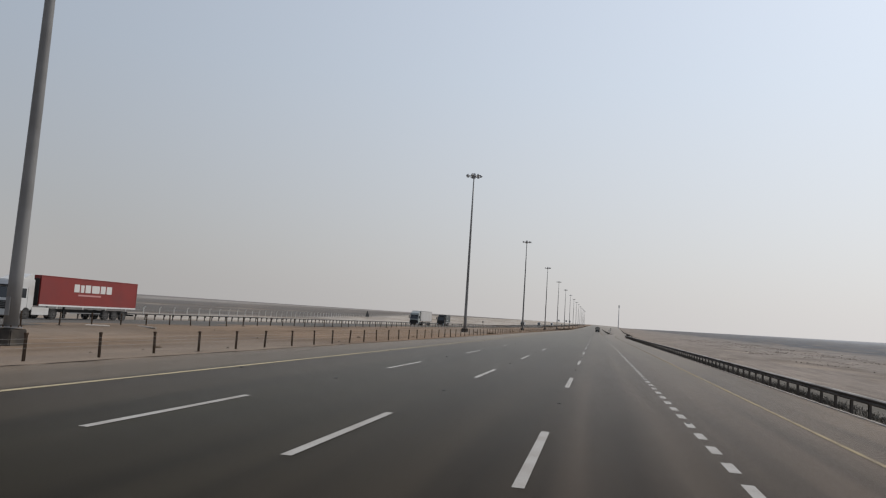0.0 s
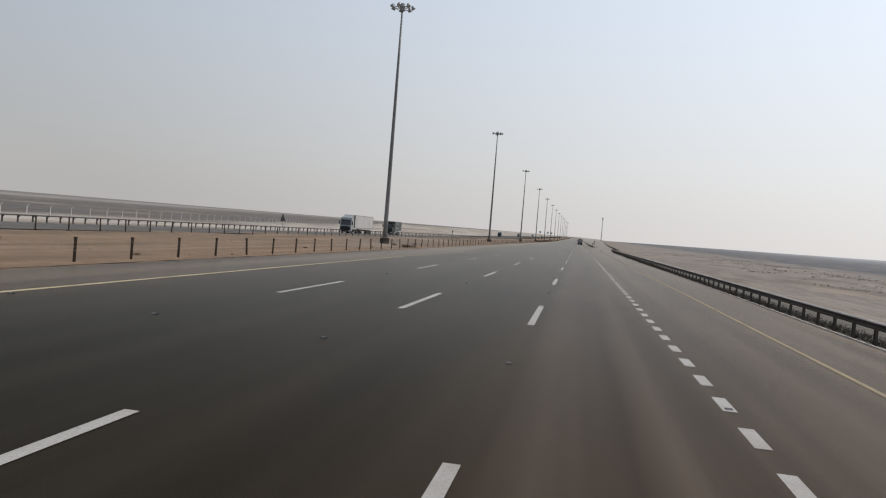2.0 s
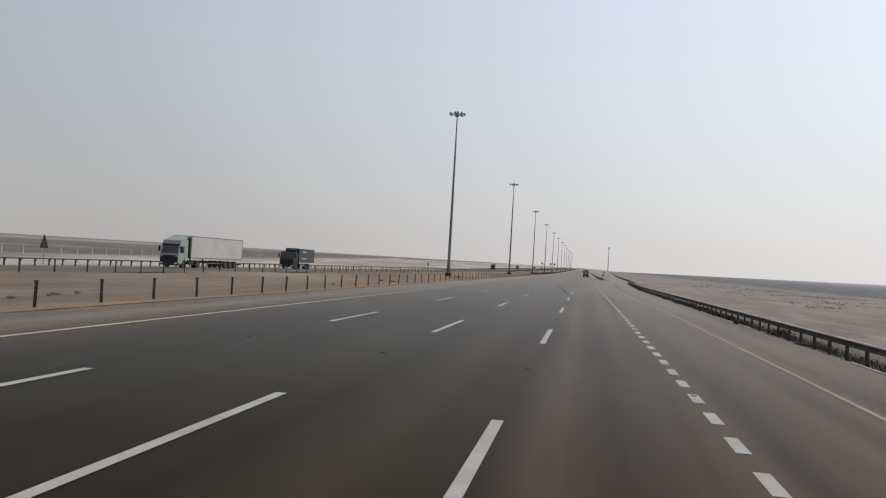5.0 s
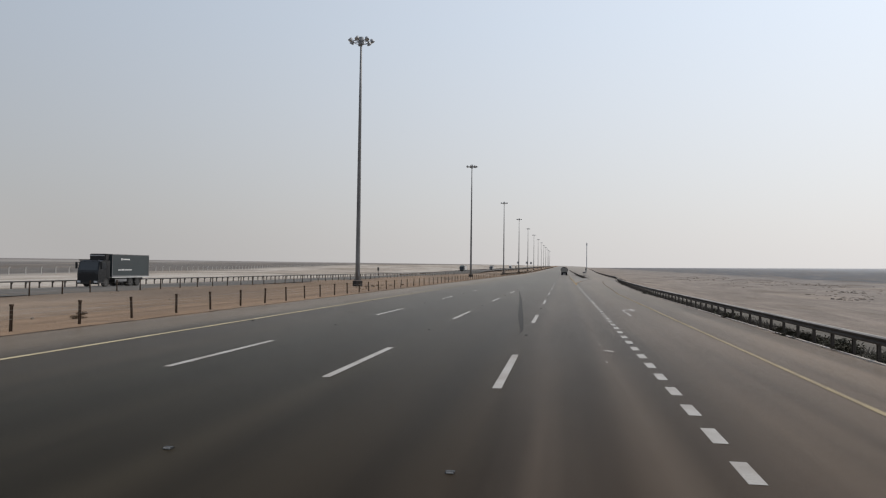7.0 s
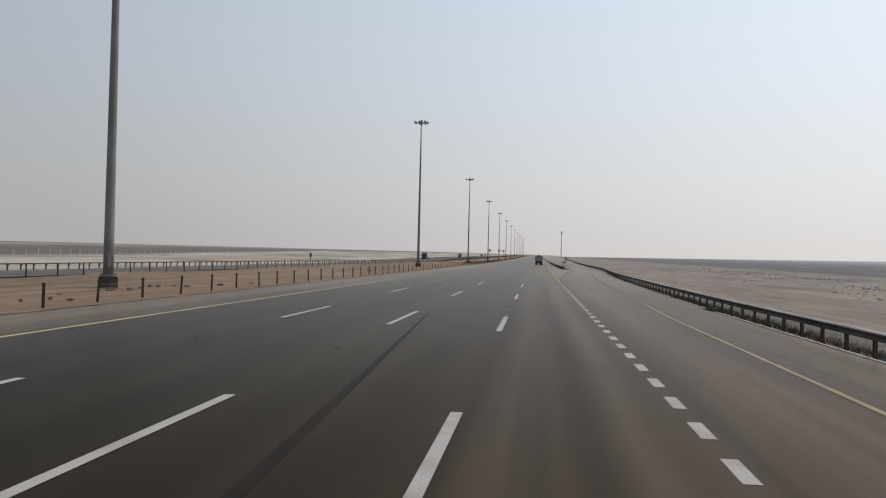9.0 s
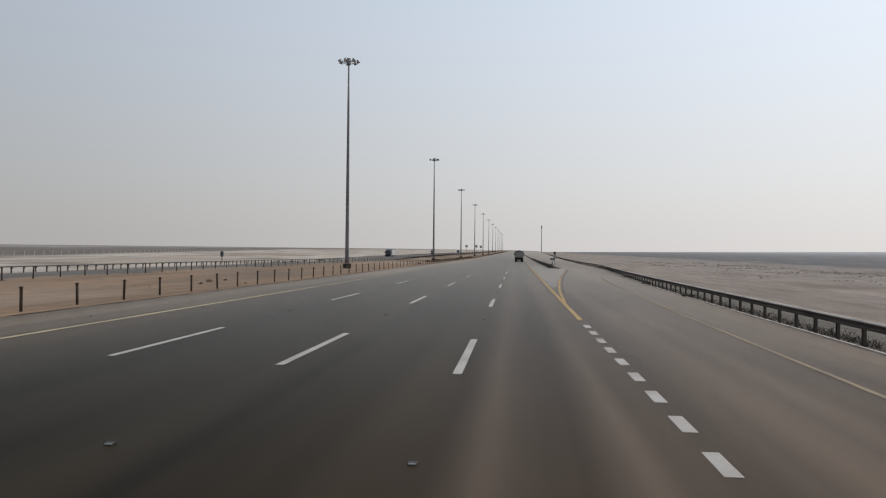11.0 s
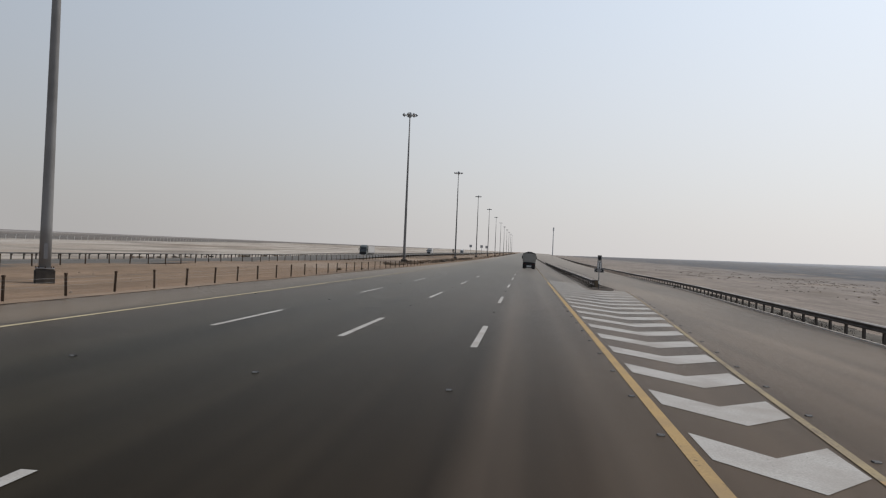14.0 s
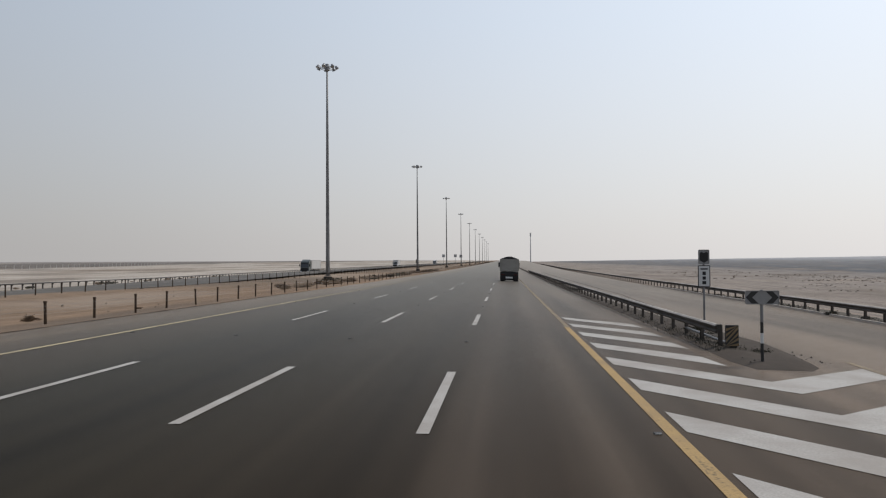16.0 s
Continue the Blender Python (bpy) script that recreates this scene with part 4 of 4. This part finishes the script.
def articulated(x, y, label, paint, sheet_mat, length, top, dark_front=False, marks=0, lip=STEEL, ribs=0, skirt=False):
    ob = tagged(new("articulated_lorry"), label, "truck", "oncoming lorries")
    ob.location = (x, y, level(x, y))
    cab(ob, paint, 3.5, dark_front)
    chassis(ob, 0.9, 2.9 + length - 0.3)
    body = trailer_box(ob, sheet_mat, 2.75, 2.75 + length, 1.22, top, ribs, lip, BOX_RED if marks else None)
    part("bulkhead", box(bmesh.new(), -1.15, 2.62, 1.25, 1.15, 2.74, max(1.5, top - 0.3), 0.03), CHASSIS, body)
    for s in (-1, 1):
        wheel(ob, s * 1.22, 1.38)
        wheel(ob, s * 1.24, 4.6, dual=True)
        for k in range(3):
            wheel(ob, s * 1.24, 2.75 + length - 4.6 + 1.35 * k)
        part("fuel_tank", box(bmesh.new(), s * 1.2 - 0.35 * (s > 0) - 0.0, 2.35, 0.45, s * 1.2 + 0.35 * (s < 0), 3.7, 1.0, 0.08), STEEL if not dark_front else CHASSIS, ob)
        part("landing_leg", box(bmesh.new(), s * 0.9 - 0.07, 6.2, 0.15, s * 0.9 + 0.07, 6.34, 1.2), CHASSIS, ob)
        part("side_guard", box(bmesh.new(), s * 1.2 - 0.02, 6.8, 0.62, s * 1.2 + 0.02, 2.75 + length - 5.4, 0.72), STEEL, ob)
    part("rear_bumper", box(bmesh.new(), -1.2, 2.75 + length - 0.2, 0.5, 1.2, 2.75 + length - 0.05, 0.66, 0.02), CHASSIS, ob)
    if skirt:
        for s in (-1, 1):
            part("side_skirt", box(bmesh.new(), s * 1.23 - 0.03, 2.0, 0.42, s * 1.23 + 0.03, 4.0, 1.08, 0.02), paint, ob)
    part("roof_fairing", prism(bmesh.new(), [(0.75, 3.45), (1.9, 3.95), (2.15, 3.95), (2.15, 3.45)], -1.08, 1.08, 0.04), paint, ob)
    if marks:
        y0 = 2.75 + 4.2
        for k, (w, h0, h1) in enumerate(((0.70, 0, 0.74), (0.46, 0, 0.70), (0.74, 0, 0.74), (1.10, 0, 0.72), (0.70, 0, 0.74), (0.78, 0, 0.74))):
            p = panel_on(body, "logo_bar", LETTER_WHITE, 1, 1.25, y0, 2.62 + h0, y0 + w, 2.62 + h1, 0.016)
            y0 += w + 0.17
        panel_on(body, "small_bar", LETTER_DIM, 1, 1.25, 2.75 + 4.8, 2.26, 2.75 + 8.0, 2.42, 0.016)
    return ob


def rigid(x, y, label, paint, sheet_mat, length, top, marks=False, unit=True):
    ob = tagged(new("box_lorry"), label, "truck", "oncoming lorries")
    ob.location = (x, y, level(x, y))
    cab(ob, paint, 2.85, True, 2.05)
    chassis(ob, 0.9, 2.3 + length)
    body = trailer_box(ob, sheet_mat, 2.3, 2.3 + length, 1.08, top, 0, STEEL if unit else SIGN_BACK)
    if unit:
        unit_body = part("cooling_unit", box(bmesh.new(), -0.95, 1.55, top - 0.75, 0.95, 2.29, top + 0.02, 0.08), CHASSIS, ob)
        part("unit_strip", box(bmesh.new(), -0.85, 1.52, top - 0.22, 0.85, 1.55, top - 0.12, 0.005), SIGN_GREY, unit_body)
        for s in (-1, 1):
            panel_on(body, "silver_rail", SIGN_WHITE, s, s * 1.25, 2.3, 0.98, 2.3 + length, 1.07, 0.02)
    for s in (-1, 1):
        wheel(ob, s * 1.2, 1.38)
        wheel(ob, s * 1.22, 2.3 + length - 3.5, dual=True)
        wheel(ob, s * 1.22, 2.3 + length - 2.2, dual=True)
        part("side_guard", box(bmesh.new(), s * 1.16 - 0.02, 3.0, 0.55, s * 1.16 + 0.02, 2.3 + length - 4.2, 0.85), STEEL, ob)
    if marks:
        for y0, y1, z0, z1 in ((3.9, 4.15, 2.88, 3.12), (4.25, 5.5, 2.93, 3.06), (3.4, 6.2, 2.42, 2.48), (3.4, 3.9, 1.76, 1.88), (4.0, 4.5, 1.76, 1.92), (4.6, 5.9, 1.77, 1.89)):
            panel_on(body, "lettering_bar", SIGN_WHITE if z0 < 2 or z0 > 2.8 else SIGN_BACK, 1, 1.25, y0, z0, y1, z1, 0.016)
    return ob


articulated(-49.3, 51.6, "lorry with white cab and red box trailer", CAB_WHITE, BOX_RED, 13.6, 3.93, marks=1, lip=SIGN_WHITE, skirt=True)
articulated(-49.3, 193.0, "lorry with pale green cab and white box trailer", CAB_PALE, BOX_WHITE, 13.6, 4.05, True)
rigid(-49.3, 228.0, "black box lorry with dark slate refrigerated body", CAB_BLACK, BOX_DARK, 7.0, 3.55, True)
articulated(opposite(-49.3)(565.0), 565.0, "lorry with dark green cab and white trailer", CAB_GREEN, BOX_WHITE, 11.0, 3.75, True)
rigid(-57.6, 744.0, "white box lorry with pale cab", CAB_WHITE, BOX_WHITE, 8.5, 3.95, unit=False)
articulated(-58.4, 972.0, "far white lorry with pale trailer", CAB_WHITE, BOX_WHITE, 13.0, 3.9)


def tipper(x, y):
    """A loaded tipper lorry; its tail is at y = 0 and it points along +y."""
    ob = tagged(new("tipper_lorry"), "grey tipper lorry with heaped covered load on asphalt", "truck")
    ob.location = (x, y, level(x, y))
    ob.rotation_euler = (0, math.atan(-FALL), 0)
    body = part("tipper_body", box(bmesh.new(), -1.25, 0.1, 1.42, 1.25, 6.6, 3.02, 0.03), TARP, ob)
    part("tailgate", box(bmesh.new(), -1.27, 0.0, 1.38, 1.27, 0.1, 3.06, 0.02), TARP, body)
    for k in range(5):
        xx = -1.12 + 0.56 * k
        part("tailgate_rib", box(bmesh.new(), xx - 0.05, -0.025, 1.42, xx + 0.05, 0.0, 3.0, 0.01), TARP, body)
    for s in (-1, 1):
        for k in range(7):
            yy = 0.5 + 0.95 * k
            part("side_rib", box(bmesh.new(), s * 1.25 - 0.06 * (s < 0), yy - 0.06, 1.45, s * 1.25 + 0.06 * (s > 0), yy + 0.06, 3.0), TARP, body)
    bm = bmesh.new()
    rows = []
    for j in range(15):
        yy = 0.05 + 6.5 * j / 14
        rows.append([bm.verts.new((-1.2 + 2.4 * i / 10, yy, 3.02 + (0.05 + 0.34 * min(1.0, (5 - abs(i - 5)) / 4.0) + 0.09 * noise.noise(Vector((i * 0.7, j * 0.8, 4.0)))) * (0.9 if j in (0, 14) else 1))) for i in range(11)])
    for a, b in zip(rows, rows[1:]):
        for i in range(10):
            bm.faces.new((a[i], a[i + 1], b[i + 1], b[i]))
    bm.faces.new([*rows[0], bm.verts.new((1.2, 0.05, 2.9)), bm.verts.new((-1.2, 0.05, 2.9))])
    part("load", bm, LOAD, body, "dark heaped load under cover", smooth=True)
    chassis(ob, 0.5, 8.2, 1.25)
    o = [(0, 0.5), (0, 2.9), (0.3, 3.15), (1.7, 3.15), (1.95, 1.6), (1.95, 0.5)]
    c = part("cab", prism(bmesh.new(), [(6.75 + a, b) for a, b in o], -1.2, 1.2, 0.04), CAB_WHITE, ob)
    for s in (-1, 1):
        part("mirror", box(bmesh.new(), s * 1.45 - 0.1, 8.3, 1.9, s * 1.45 + 0.1, 8.42, 2.6, 0.03), CHASSIS, c)
        for yy, d in ((1.0, True), (2.35, True), (5.9, False), (7.3, False)):
            wheel(ob, s * 1.22, yy, 0.52, dual=d)
        part("mudflap", box(bmesh.new(), s * 0.84 - 0.40, 0.22, 0.16, s * 0.84 + 0.40, 0.25, 1.3), RUBBER, ob)
        lamp = part("tail_lamp", box(bmesh.new(), s * 0.85 - 0.24, 0.02, 0.86, s * 0.85 + 0.24, 0.08, 1.02, 0.01), RED_LENS, ob)
    part("spray_flap", box(bmesh.new(), -0.44, 0.26, 0.2, 0.44, 0.29, 1.3), RUBBER, ob)
    part("under_run_bar", box(bmesh.new(), -1.15, 0.06, 0.45, 1.15, 0.18, 0.68, 0.02), CHASSIS, ob)
    part("light_beam", box(bmesh.new(), -1.2, 0.08, 0.76, 1.2, 0.2, 1.30, 0.02), CHASSIS, ob)
    part("marker_plate", box(bmesh.new(), -0.48, 0.03, 0.42, 0.48, 0.056, 0.66, 0.005), PLATE, ob)
    return ob


tipper(0.75, 462.0)


# ---- shrubs ----
def shrub_mesh(seed, r, h, n, dry):
    rng = random.Random(seed)
    bm, tw = bmesh.new(), bmesh.new()
    for k in range(12):
        a, lean = rng.uniform(0, math.tau), rng.uniform(0.2, 1.0)
        tip = (r * lean * math.cos(a), r * lean * math.sin(a), h * rng.uniform(0.5, 1.0) * (1.1 - 0.5 * lean))
        mid = (tip[0] * 0.45 + rng.uniform(-0.05, 0.05), tip[1] * 0.45, tip[2] * 0.6)
        tube(tw, (rng.uniform(-0.06, 0.06), rng.uniform(-0.06, 0.06), -0.05), mid, 0.022, 0.014, 5, False)
        tube(tw, mid, tip, 0.014, 0.005, 5, False)
        for j in range(n):
            f = rng.uniform(0.12, 1.08)
            c = Vector((0, 0, 0)).lerp(Vector(tip), f) + Vector((rng.gauss(0, r * 0.20), rng.gauss(0, r * 0.20), rng.gauss(0, h * 0.10)))
            c.z *= rng.uniform(0.35, 1.0)
            c.z = max(0.02, c.z)
            s = rng.uniform(0.03, 0.085)
            d = Vector((rng.gauss(0, 1), rng.gauss(0, 1), rng.gauss(0.4, 0.8))).normalized()
            e = d.orthogonal().normalized() * s * 0.5
            bm.faces.new([bm.verts.new(p) for p in (c - d * s, c + e, c + d * s, c - e)])
    return mesh_of("stem", tw, TWIG), mesh_of("foliage", bm, DRY_LEAF if dry else LEAF)


SHRUBS = [shrub_mesh(k, 0.5 + 0.1 * (k % 3), 0.5 + 0.1 * (k % 2), 95, k % 2 == 0) for k in range(6)]


def shrub(x, y, size, kind, label, tall=1.0):
    rng = random.Random(int(x * 31 + y * 17))
    ob = tagged(new("shrub"), label, "shrub", "desert shrubs")
    ob.location, ob.scale = (x, y, level(x, y) + 0.0), (size * rng.uniform(0.9, 1.4), size * rng.uniform(0.9, 1.5), tall * size * rng.uniform(0.7, 1.0))
    ob.rotation_euler = (0, 0, rng.uniform(0, 6))
    tw, fo = SHRUBS[kind]
    piece("stem", tw, ob, 0, 0, 0)
    piece("foliage", fo, ob, 0, 0, 0)


rng = random.Random(5)
for y in (150, 156, 163, 168, 171, 174.5, 178, 181.0, 182.2, 183.5, 184.4, 185.2, 187.0, 189.0, 190.2, 191.5, 192.2, 193.0, 195.5, 205, 209, 211, 224, 247, 262, 301, 322, 341, 392, 401, 404, 417, 423, 436):
    shrub(along(RAIL_X, y) + rng.uniform(-0.15, 0.5), y, rng.uniform(0.6, 1.0) * (0.55 if y > 380 else 1.0), rng.choice((1, 3, 5)), "dark dusty shrub growing under the guardrail")
for x, y, s in ((-16.5, 114.0, 1.25), (-16.15, 115.2, 1.1), (-16.9, 114.6, 0.8), (-20.0, 123.0, 0.8), (-19.0, 120.0, 0.45), (-19.0, 110.5, 0.4), (-18.4, 104.2, 0.35), (-20.5, 97.5, 0.4), (-19.2, 185.6, 0.6), (-21.5, 138.0, 0.5), (-22.0, 141.0, 0.6),
                (-21.0, 246.5, 0.6), (-20.0, 249.0, 0.7), (-19.0, 251.5, 0.5), (-22.5, 241.0, 0.7), (-18.6, 232.0, 0.4), (-19.4, 228.5, 0.35), (-18.3, 398.5, 0.55), (-19.2, 392.0, 0.35), (-19.8, 390.0, 0.3), (-20.0, 170.0, 0.4), (-21, 62, 0.5), (-19, 74, 0.4), (-20, 30, 0.5)):
    shrub(x, y, s * 0.6, rng.choice((0, 2, 4)), "low dry brown shrub on median sand")
for x, y, s in ((-20.82, 125.7, 1.35), (-22.0, 142.3, 0.75), (-21.57, 140.1, 0.5), (-21.36, 188.8, 1.0), (-21.87, 241.7, 1.0), (-22.36, 243.6, 0.55), (-23.27, 246.2, 0.6), (-22.54, 245.9, 0.75), (-22.18, 247.1, 0.7), (-20.96, 246.2, 0.5),
                (-20.68, 231.9, 0.55), (-20.42, 233.3, 0.6), (-22.54, 236.9, 0.4), (-21.76, 298.4, 0.6), (-23.0, 302.5, 1.2), (-22.6, 304.7, 0.8), (-17.6, 296.0, 0.4), (-19.1, 391.2, 1.1), (-20.9, 387.0, 0.6)):
    shrub(x, y, s * 0.33, rng.choice((0, 2, 4)), "rounded dry brown tuft on median sand", 1.9)
for k in range(80):
    y = 432 + k * 1.8 + rng.uniform(-2, 2)
    shrub(-18.6 - 5.0 * rng.random(), y, rng.uniform(0.7, 1.5), rng.choice((0, 2, 4, 1)), "clump of dry brown brush in the median")
for y in (384.6, 386.0, 387.2, 388.5, 390.0, 391.5, 394.0, 430.5, 432.5, 434.0, 436.0, 437.5, 453.0, 455.0):
    shrub(6.75 + 0.9 * rng.random(), y, rng.uniform(0.25, 0.65), rng.choice((1, 3, 5)), "dusty weed tuft at the foot of guardrail")
for k in range(34):
    y = rng.uniform(418, 530)
    shrub(opposite(-57.0)(y) - 3.5 * rng.random(), y, rng.uniform(0.45, 0.95), rng.choice((0, 1, 4, 5)), "low dark brush beyond the opposite guardrail")
for k in range(90):
    y, d = rng.uniform(140, 860), rng.uniform(62, 125)
    shrub(along(RAIL_X, y) + d, y, rng.uniform(0.4, 0.9), rng.choice((0, 2, 4)), "low dry scrub on open desert sand")

# stones and litter lying about
bm = bmesh.new()
for k in range(420):
    side = rng.random() < 0.5
    y = rng.uniform(0, 560)
    x = rng.uniform(-32, -16.5) if side else along(RAIL_X, y) + rng.uniform(0.6, 60)
    s = rng.uniform(0.03, 0.12)
    z = level(x, y)
    vs = [bm.verts.new((x + s * rng.uniform(0.7, 1.2) * math.cos(a), y + s * rng.uniform(0.7, 1.2) * math.sin(a), z - 0.02)) for a in (0, 1.25, 2.5, 3.75, 5.0)]
    t = bm.verts.new((x, y, z + s * rng.uniform(0.5, 0.9)))
    for i in range(5):
        bm.faces.new((vs[i], vs[(i + 1) % 5], t))
for k in range(60):
    y, x, s = rng.uniform(5, 420), rng.uniform(-15.3, -12.5), rng.uniform(0.02, 0.06)
    z = level(x, y)
    vs = [bm.verts.new((x + s * rng.uniform(0.7, 1.2) * math.cos(a), y + s * rng.uniform(0.7, 1.2) * math.sin(a), z - 0.01)) for a in (0, 1.25, 2.5, 3.75, 5.0)]
    t = bm.verts.new((x, y, z + s * rng.uniform(0.4, 0.7)))
    for i in range(5):
        bm.faces.new((vs[i], vs[(i + 1) % 5], t))
tagged(part("stones", bm, STONE), "small stones scattered on sand", "stones", kind="stuff")
for x, y, rz, half in ((-32.7, 42.3, 0.87, 0.75), (-31.8, 46.3, -0.52, 1.45)):
    ob = tagged(part("fallen_pipe", tube(bmesh.new(), (-half, 0, 0.05), (half, 0, 0.05), 0.06, 0.06, 10), CONCRETE), "pale pipe lying on the median sand", "pipe", "fallen pipes")
    ob.location, ob.rotation_euler = (x, y, level(x, y)), (0, 0, rz)


# a small sign board far up the opposite road
for x, y, h in ((-46.4, 922.0, 7.9), (-37.2, 922.0, 7.6), (-33.0, 924.0, 7.2)):
    ob = tagged(new("road_sign"), "small grey board on post far up the road", "road sign", "far road signs")
    ob.location = (x, y, level(x, y))
    part("post", tube(bmesh.new(), (0, 0, -0.3), (0, 0, h), 0.10, 0.09, 8), STEEL, ob)
    part("board", box(bmesh.new(), -1.1, -0.1, h - 2.2, 1.1, -0.04, h, 0.04), SIGN_GREY, ob)


# loose stones and low spoil out on the plain, beyond the embankment
MOUND = material("stony_spoil", (0.27, 0.23, 0.195), 0.95, spec=0.08, vary=0.35, scale=0.4, fine=6, bump=0.8, dirt=(0.15, 0.122, 0.10), local=False)
bm = bmesh.new()
for k in range(95):
    y0, d0 = rng.uniform(150, 900), rng.uniform(56, 118)
    for j in range(rng.randint(6, 22)):
        y, d = y0 + rng.gauss(0, 7), d0 + rng.gauss(0, 2.5)
        x = along(RAIL_X, y) + max(26, d)
        w, u, h, z = rng.uniform(0.15, 0.9), rng.uniform(0.15, 0.6), rng.uniform(0.05, 0.22), level(x, y) - 0.12
        a0 = [bm.verts.new((x + w * math.cos(a * math.tau / 6) * rng.uniform(0.6, 1.3), y + u * math.sin(a * math.tau / 6) * rng.uniform(0.6, 1.3), z)) for a in range(6)]
        a1 = [bm.verts.new((v.co.x * 0.55 + x * 0.45, v.co.y * 0.55 + y * 0.45, z + 0.12 + h * rng.uniform(0.5, 1.2))) for v in a0]
        for i in range(6):
            bm.faces.new((a0[i], a0[(i + 1) % 6], a1[(i + 1) % 6], a1[i]))
        bm.faces.new(a1)
tagged(part("stony_spoil", bm, MOUND), "low strewn stones on the desert plain", "stones", kind="stuff")

# weedy slope behind the rail, its dark colour also painting the embankment's shadow
def slope(d, y):
    x = along(RAIL_X, y) + d
    return (x, y, level(x, y) + 0.35 * noise.noise(Vector((x * 0.11, y * 0.07, 1.0))) * min(1.0, d / 12) + 0.05)


bm = bmesh.new()
rows = []
for k in range(520):
    y = -40 + 0.95 * k
    w = along([(0, 12.0), (235, 11.0), (275, 5.5), (350, 2.0), (460, 0.5)], y) * (1.0 + 0.5 * noise.noise(Vector((y * 0.09, 3.0, 6.0)))) + 0.8 * noise.noise(Vector((y * 0.6, 1.0, 6.0)))
    w = max(0.2, w)
    row = [bm.verts.new((along(RAIL_X, y) - 0.18, y, level(along(RAIL_X, y) - 0.18, y) + 0.015))]
    for d in (0.6, 1.2, 4.0, 8.0, 14.0, 24.0):
        row.append(bm.verts.new(slope(min(d, w), y)))
    if w < 24:
        e = slope(w + 0.2, y)
        row[-1].co = (e[0], e[1], e[2] - 0.2)
    rows.append(row)
for a, b in zip(rows, rows[1:]):
    for k in range(6):
        bm.faces.new((a[k], a[k + 1], b[k + 1], b[k]))
tagged(part("verge_soil", bm, VERGE, smooth=True), "weedy slope of soil behind the guardrail, shadow in its dark colour", "soil", kind="stuff")

# dry weeds thick along the foot of the rail, filling the shaded gap with dark
bm = bmesh.new()
made = 0
while made < 60000:
    y = rng.uniform(-5, 430)
    thick = along([(0, 1.0), (240, 1.0), (300, 0.45), (430, 0.25)], y) + 0.55 * noise.noise(Vector((y * 0.11, 2.0, 8.0))) + 0.3 * noise.noise(Vector((y * 0.7, 5.0, 8.0)))
    if rng.random() > thick:
        continue
    made += 1
    x = along(RAIL_X, y) + 0.12 + abs(rng.gauss(0, 0.5))
    h, lean, turn, w = rng.uniform(0.04, 0.26) * min(1.0, 0.4 + thick * 0.5), rng.gauss(0, 0.09), rng.uniform(0, math.tau), rng.uniform(0.006, 0.022)
    z = level(x, y)
    c, s = w * math.cos(turn), w * math.sin(turn)
    bm.faces.new([bm.verts.new(p) for p in ((x - c, y - s, z - 0.03), (x + c, y + s, z - 0.03), (x + c * 0.6 + lean, y + s * 0.6 + lean, z + h * 0.8), (x + lean * 1.3, y + lean, z + h))])
tagged(part("dry_weeds", bm, VERGE), "dry dark weeds along the foot of the guardrail", "weeds", kind="stuff")

# weeds and blown dirt along the foot of the dividing rail
bm = bmesh.new()
for k in range(14000):
    y = 384.8 + 105 * rng.random() ** 1.2
    clump = along([(384, 0.9), (391, 0.6), (400, 0.0), (426, 0.0), (432, 0.75), (440, 0.6), (446, 0.1), (452, 0.5), (462, 0.1), (490, 0.0)], y)
    if rng.random() > 0.05 + clump + 0.5 * noise.noise(Vector((y * 0.35, 3.0, 2.0))):
        continue
    x = 6.5 + rng.gauss(0, 0.24)
    h, lean, turn, w = rng.uniform(0.02, 0.15), rng.gauss(0, 0.05), rng.uniform(0, math.tau), rng.uniform(0.004, 0.011)
    z = level(x, y) + 0.05
    c, s = w * math.cos(turn), w * math.sin(turn)
    bm.faces.new([bm.verts.new(p) for p in ((x - c, y - s, z - 0.05), (x + c, y + s, z - 0.05), (x + c * 0.6 + lean, y + s * 0.6 + lean, z + h * 0.8), (x + lean * 1.3, y + lean, z + h))])
tagged(part("dry_weeds", bm, LEAF), "dark dry weeds at the foot of the dividing guardrail", "weeds", kind="stuff")

# rubble and blown litter round the foot of the dividing rail
bm = bmesh.new()
for k in range(160):
    y = 382.5 + 45 * rng.random() ** 1.8
    x = rng.uniform(6.2, 8.2)
    s, z = rng.uniform(0.015, 0.05), level(x, y) + 0.07
    vs = [bm.verts.new((x + s * rng.uniform(0.7, 1.2) * math.cos(a), y + s * rng.uniform(0.7, 1.2) * math.sin(a), z)) for a in (0, 1.25, 2.5, 3.75, 5.0)]
    t = bm.verts.new((x, y, z + s * rng.uniform(0.6, 1.1)))
    for i in range(5):
        bm.faces.new((vs[i], vs[(i + 1) % 5], t))
tagged(part("rubble", bm, DARK_CONCRETE), "dark rubble on the sandy island", "rubble", kind="stuff")
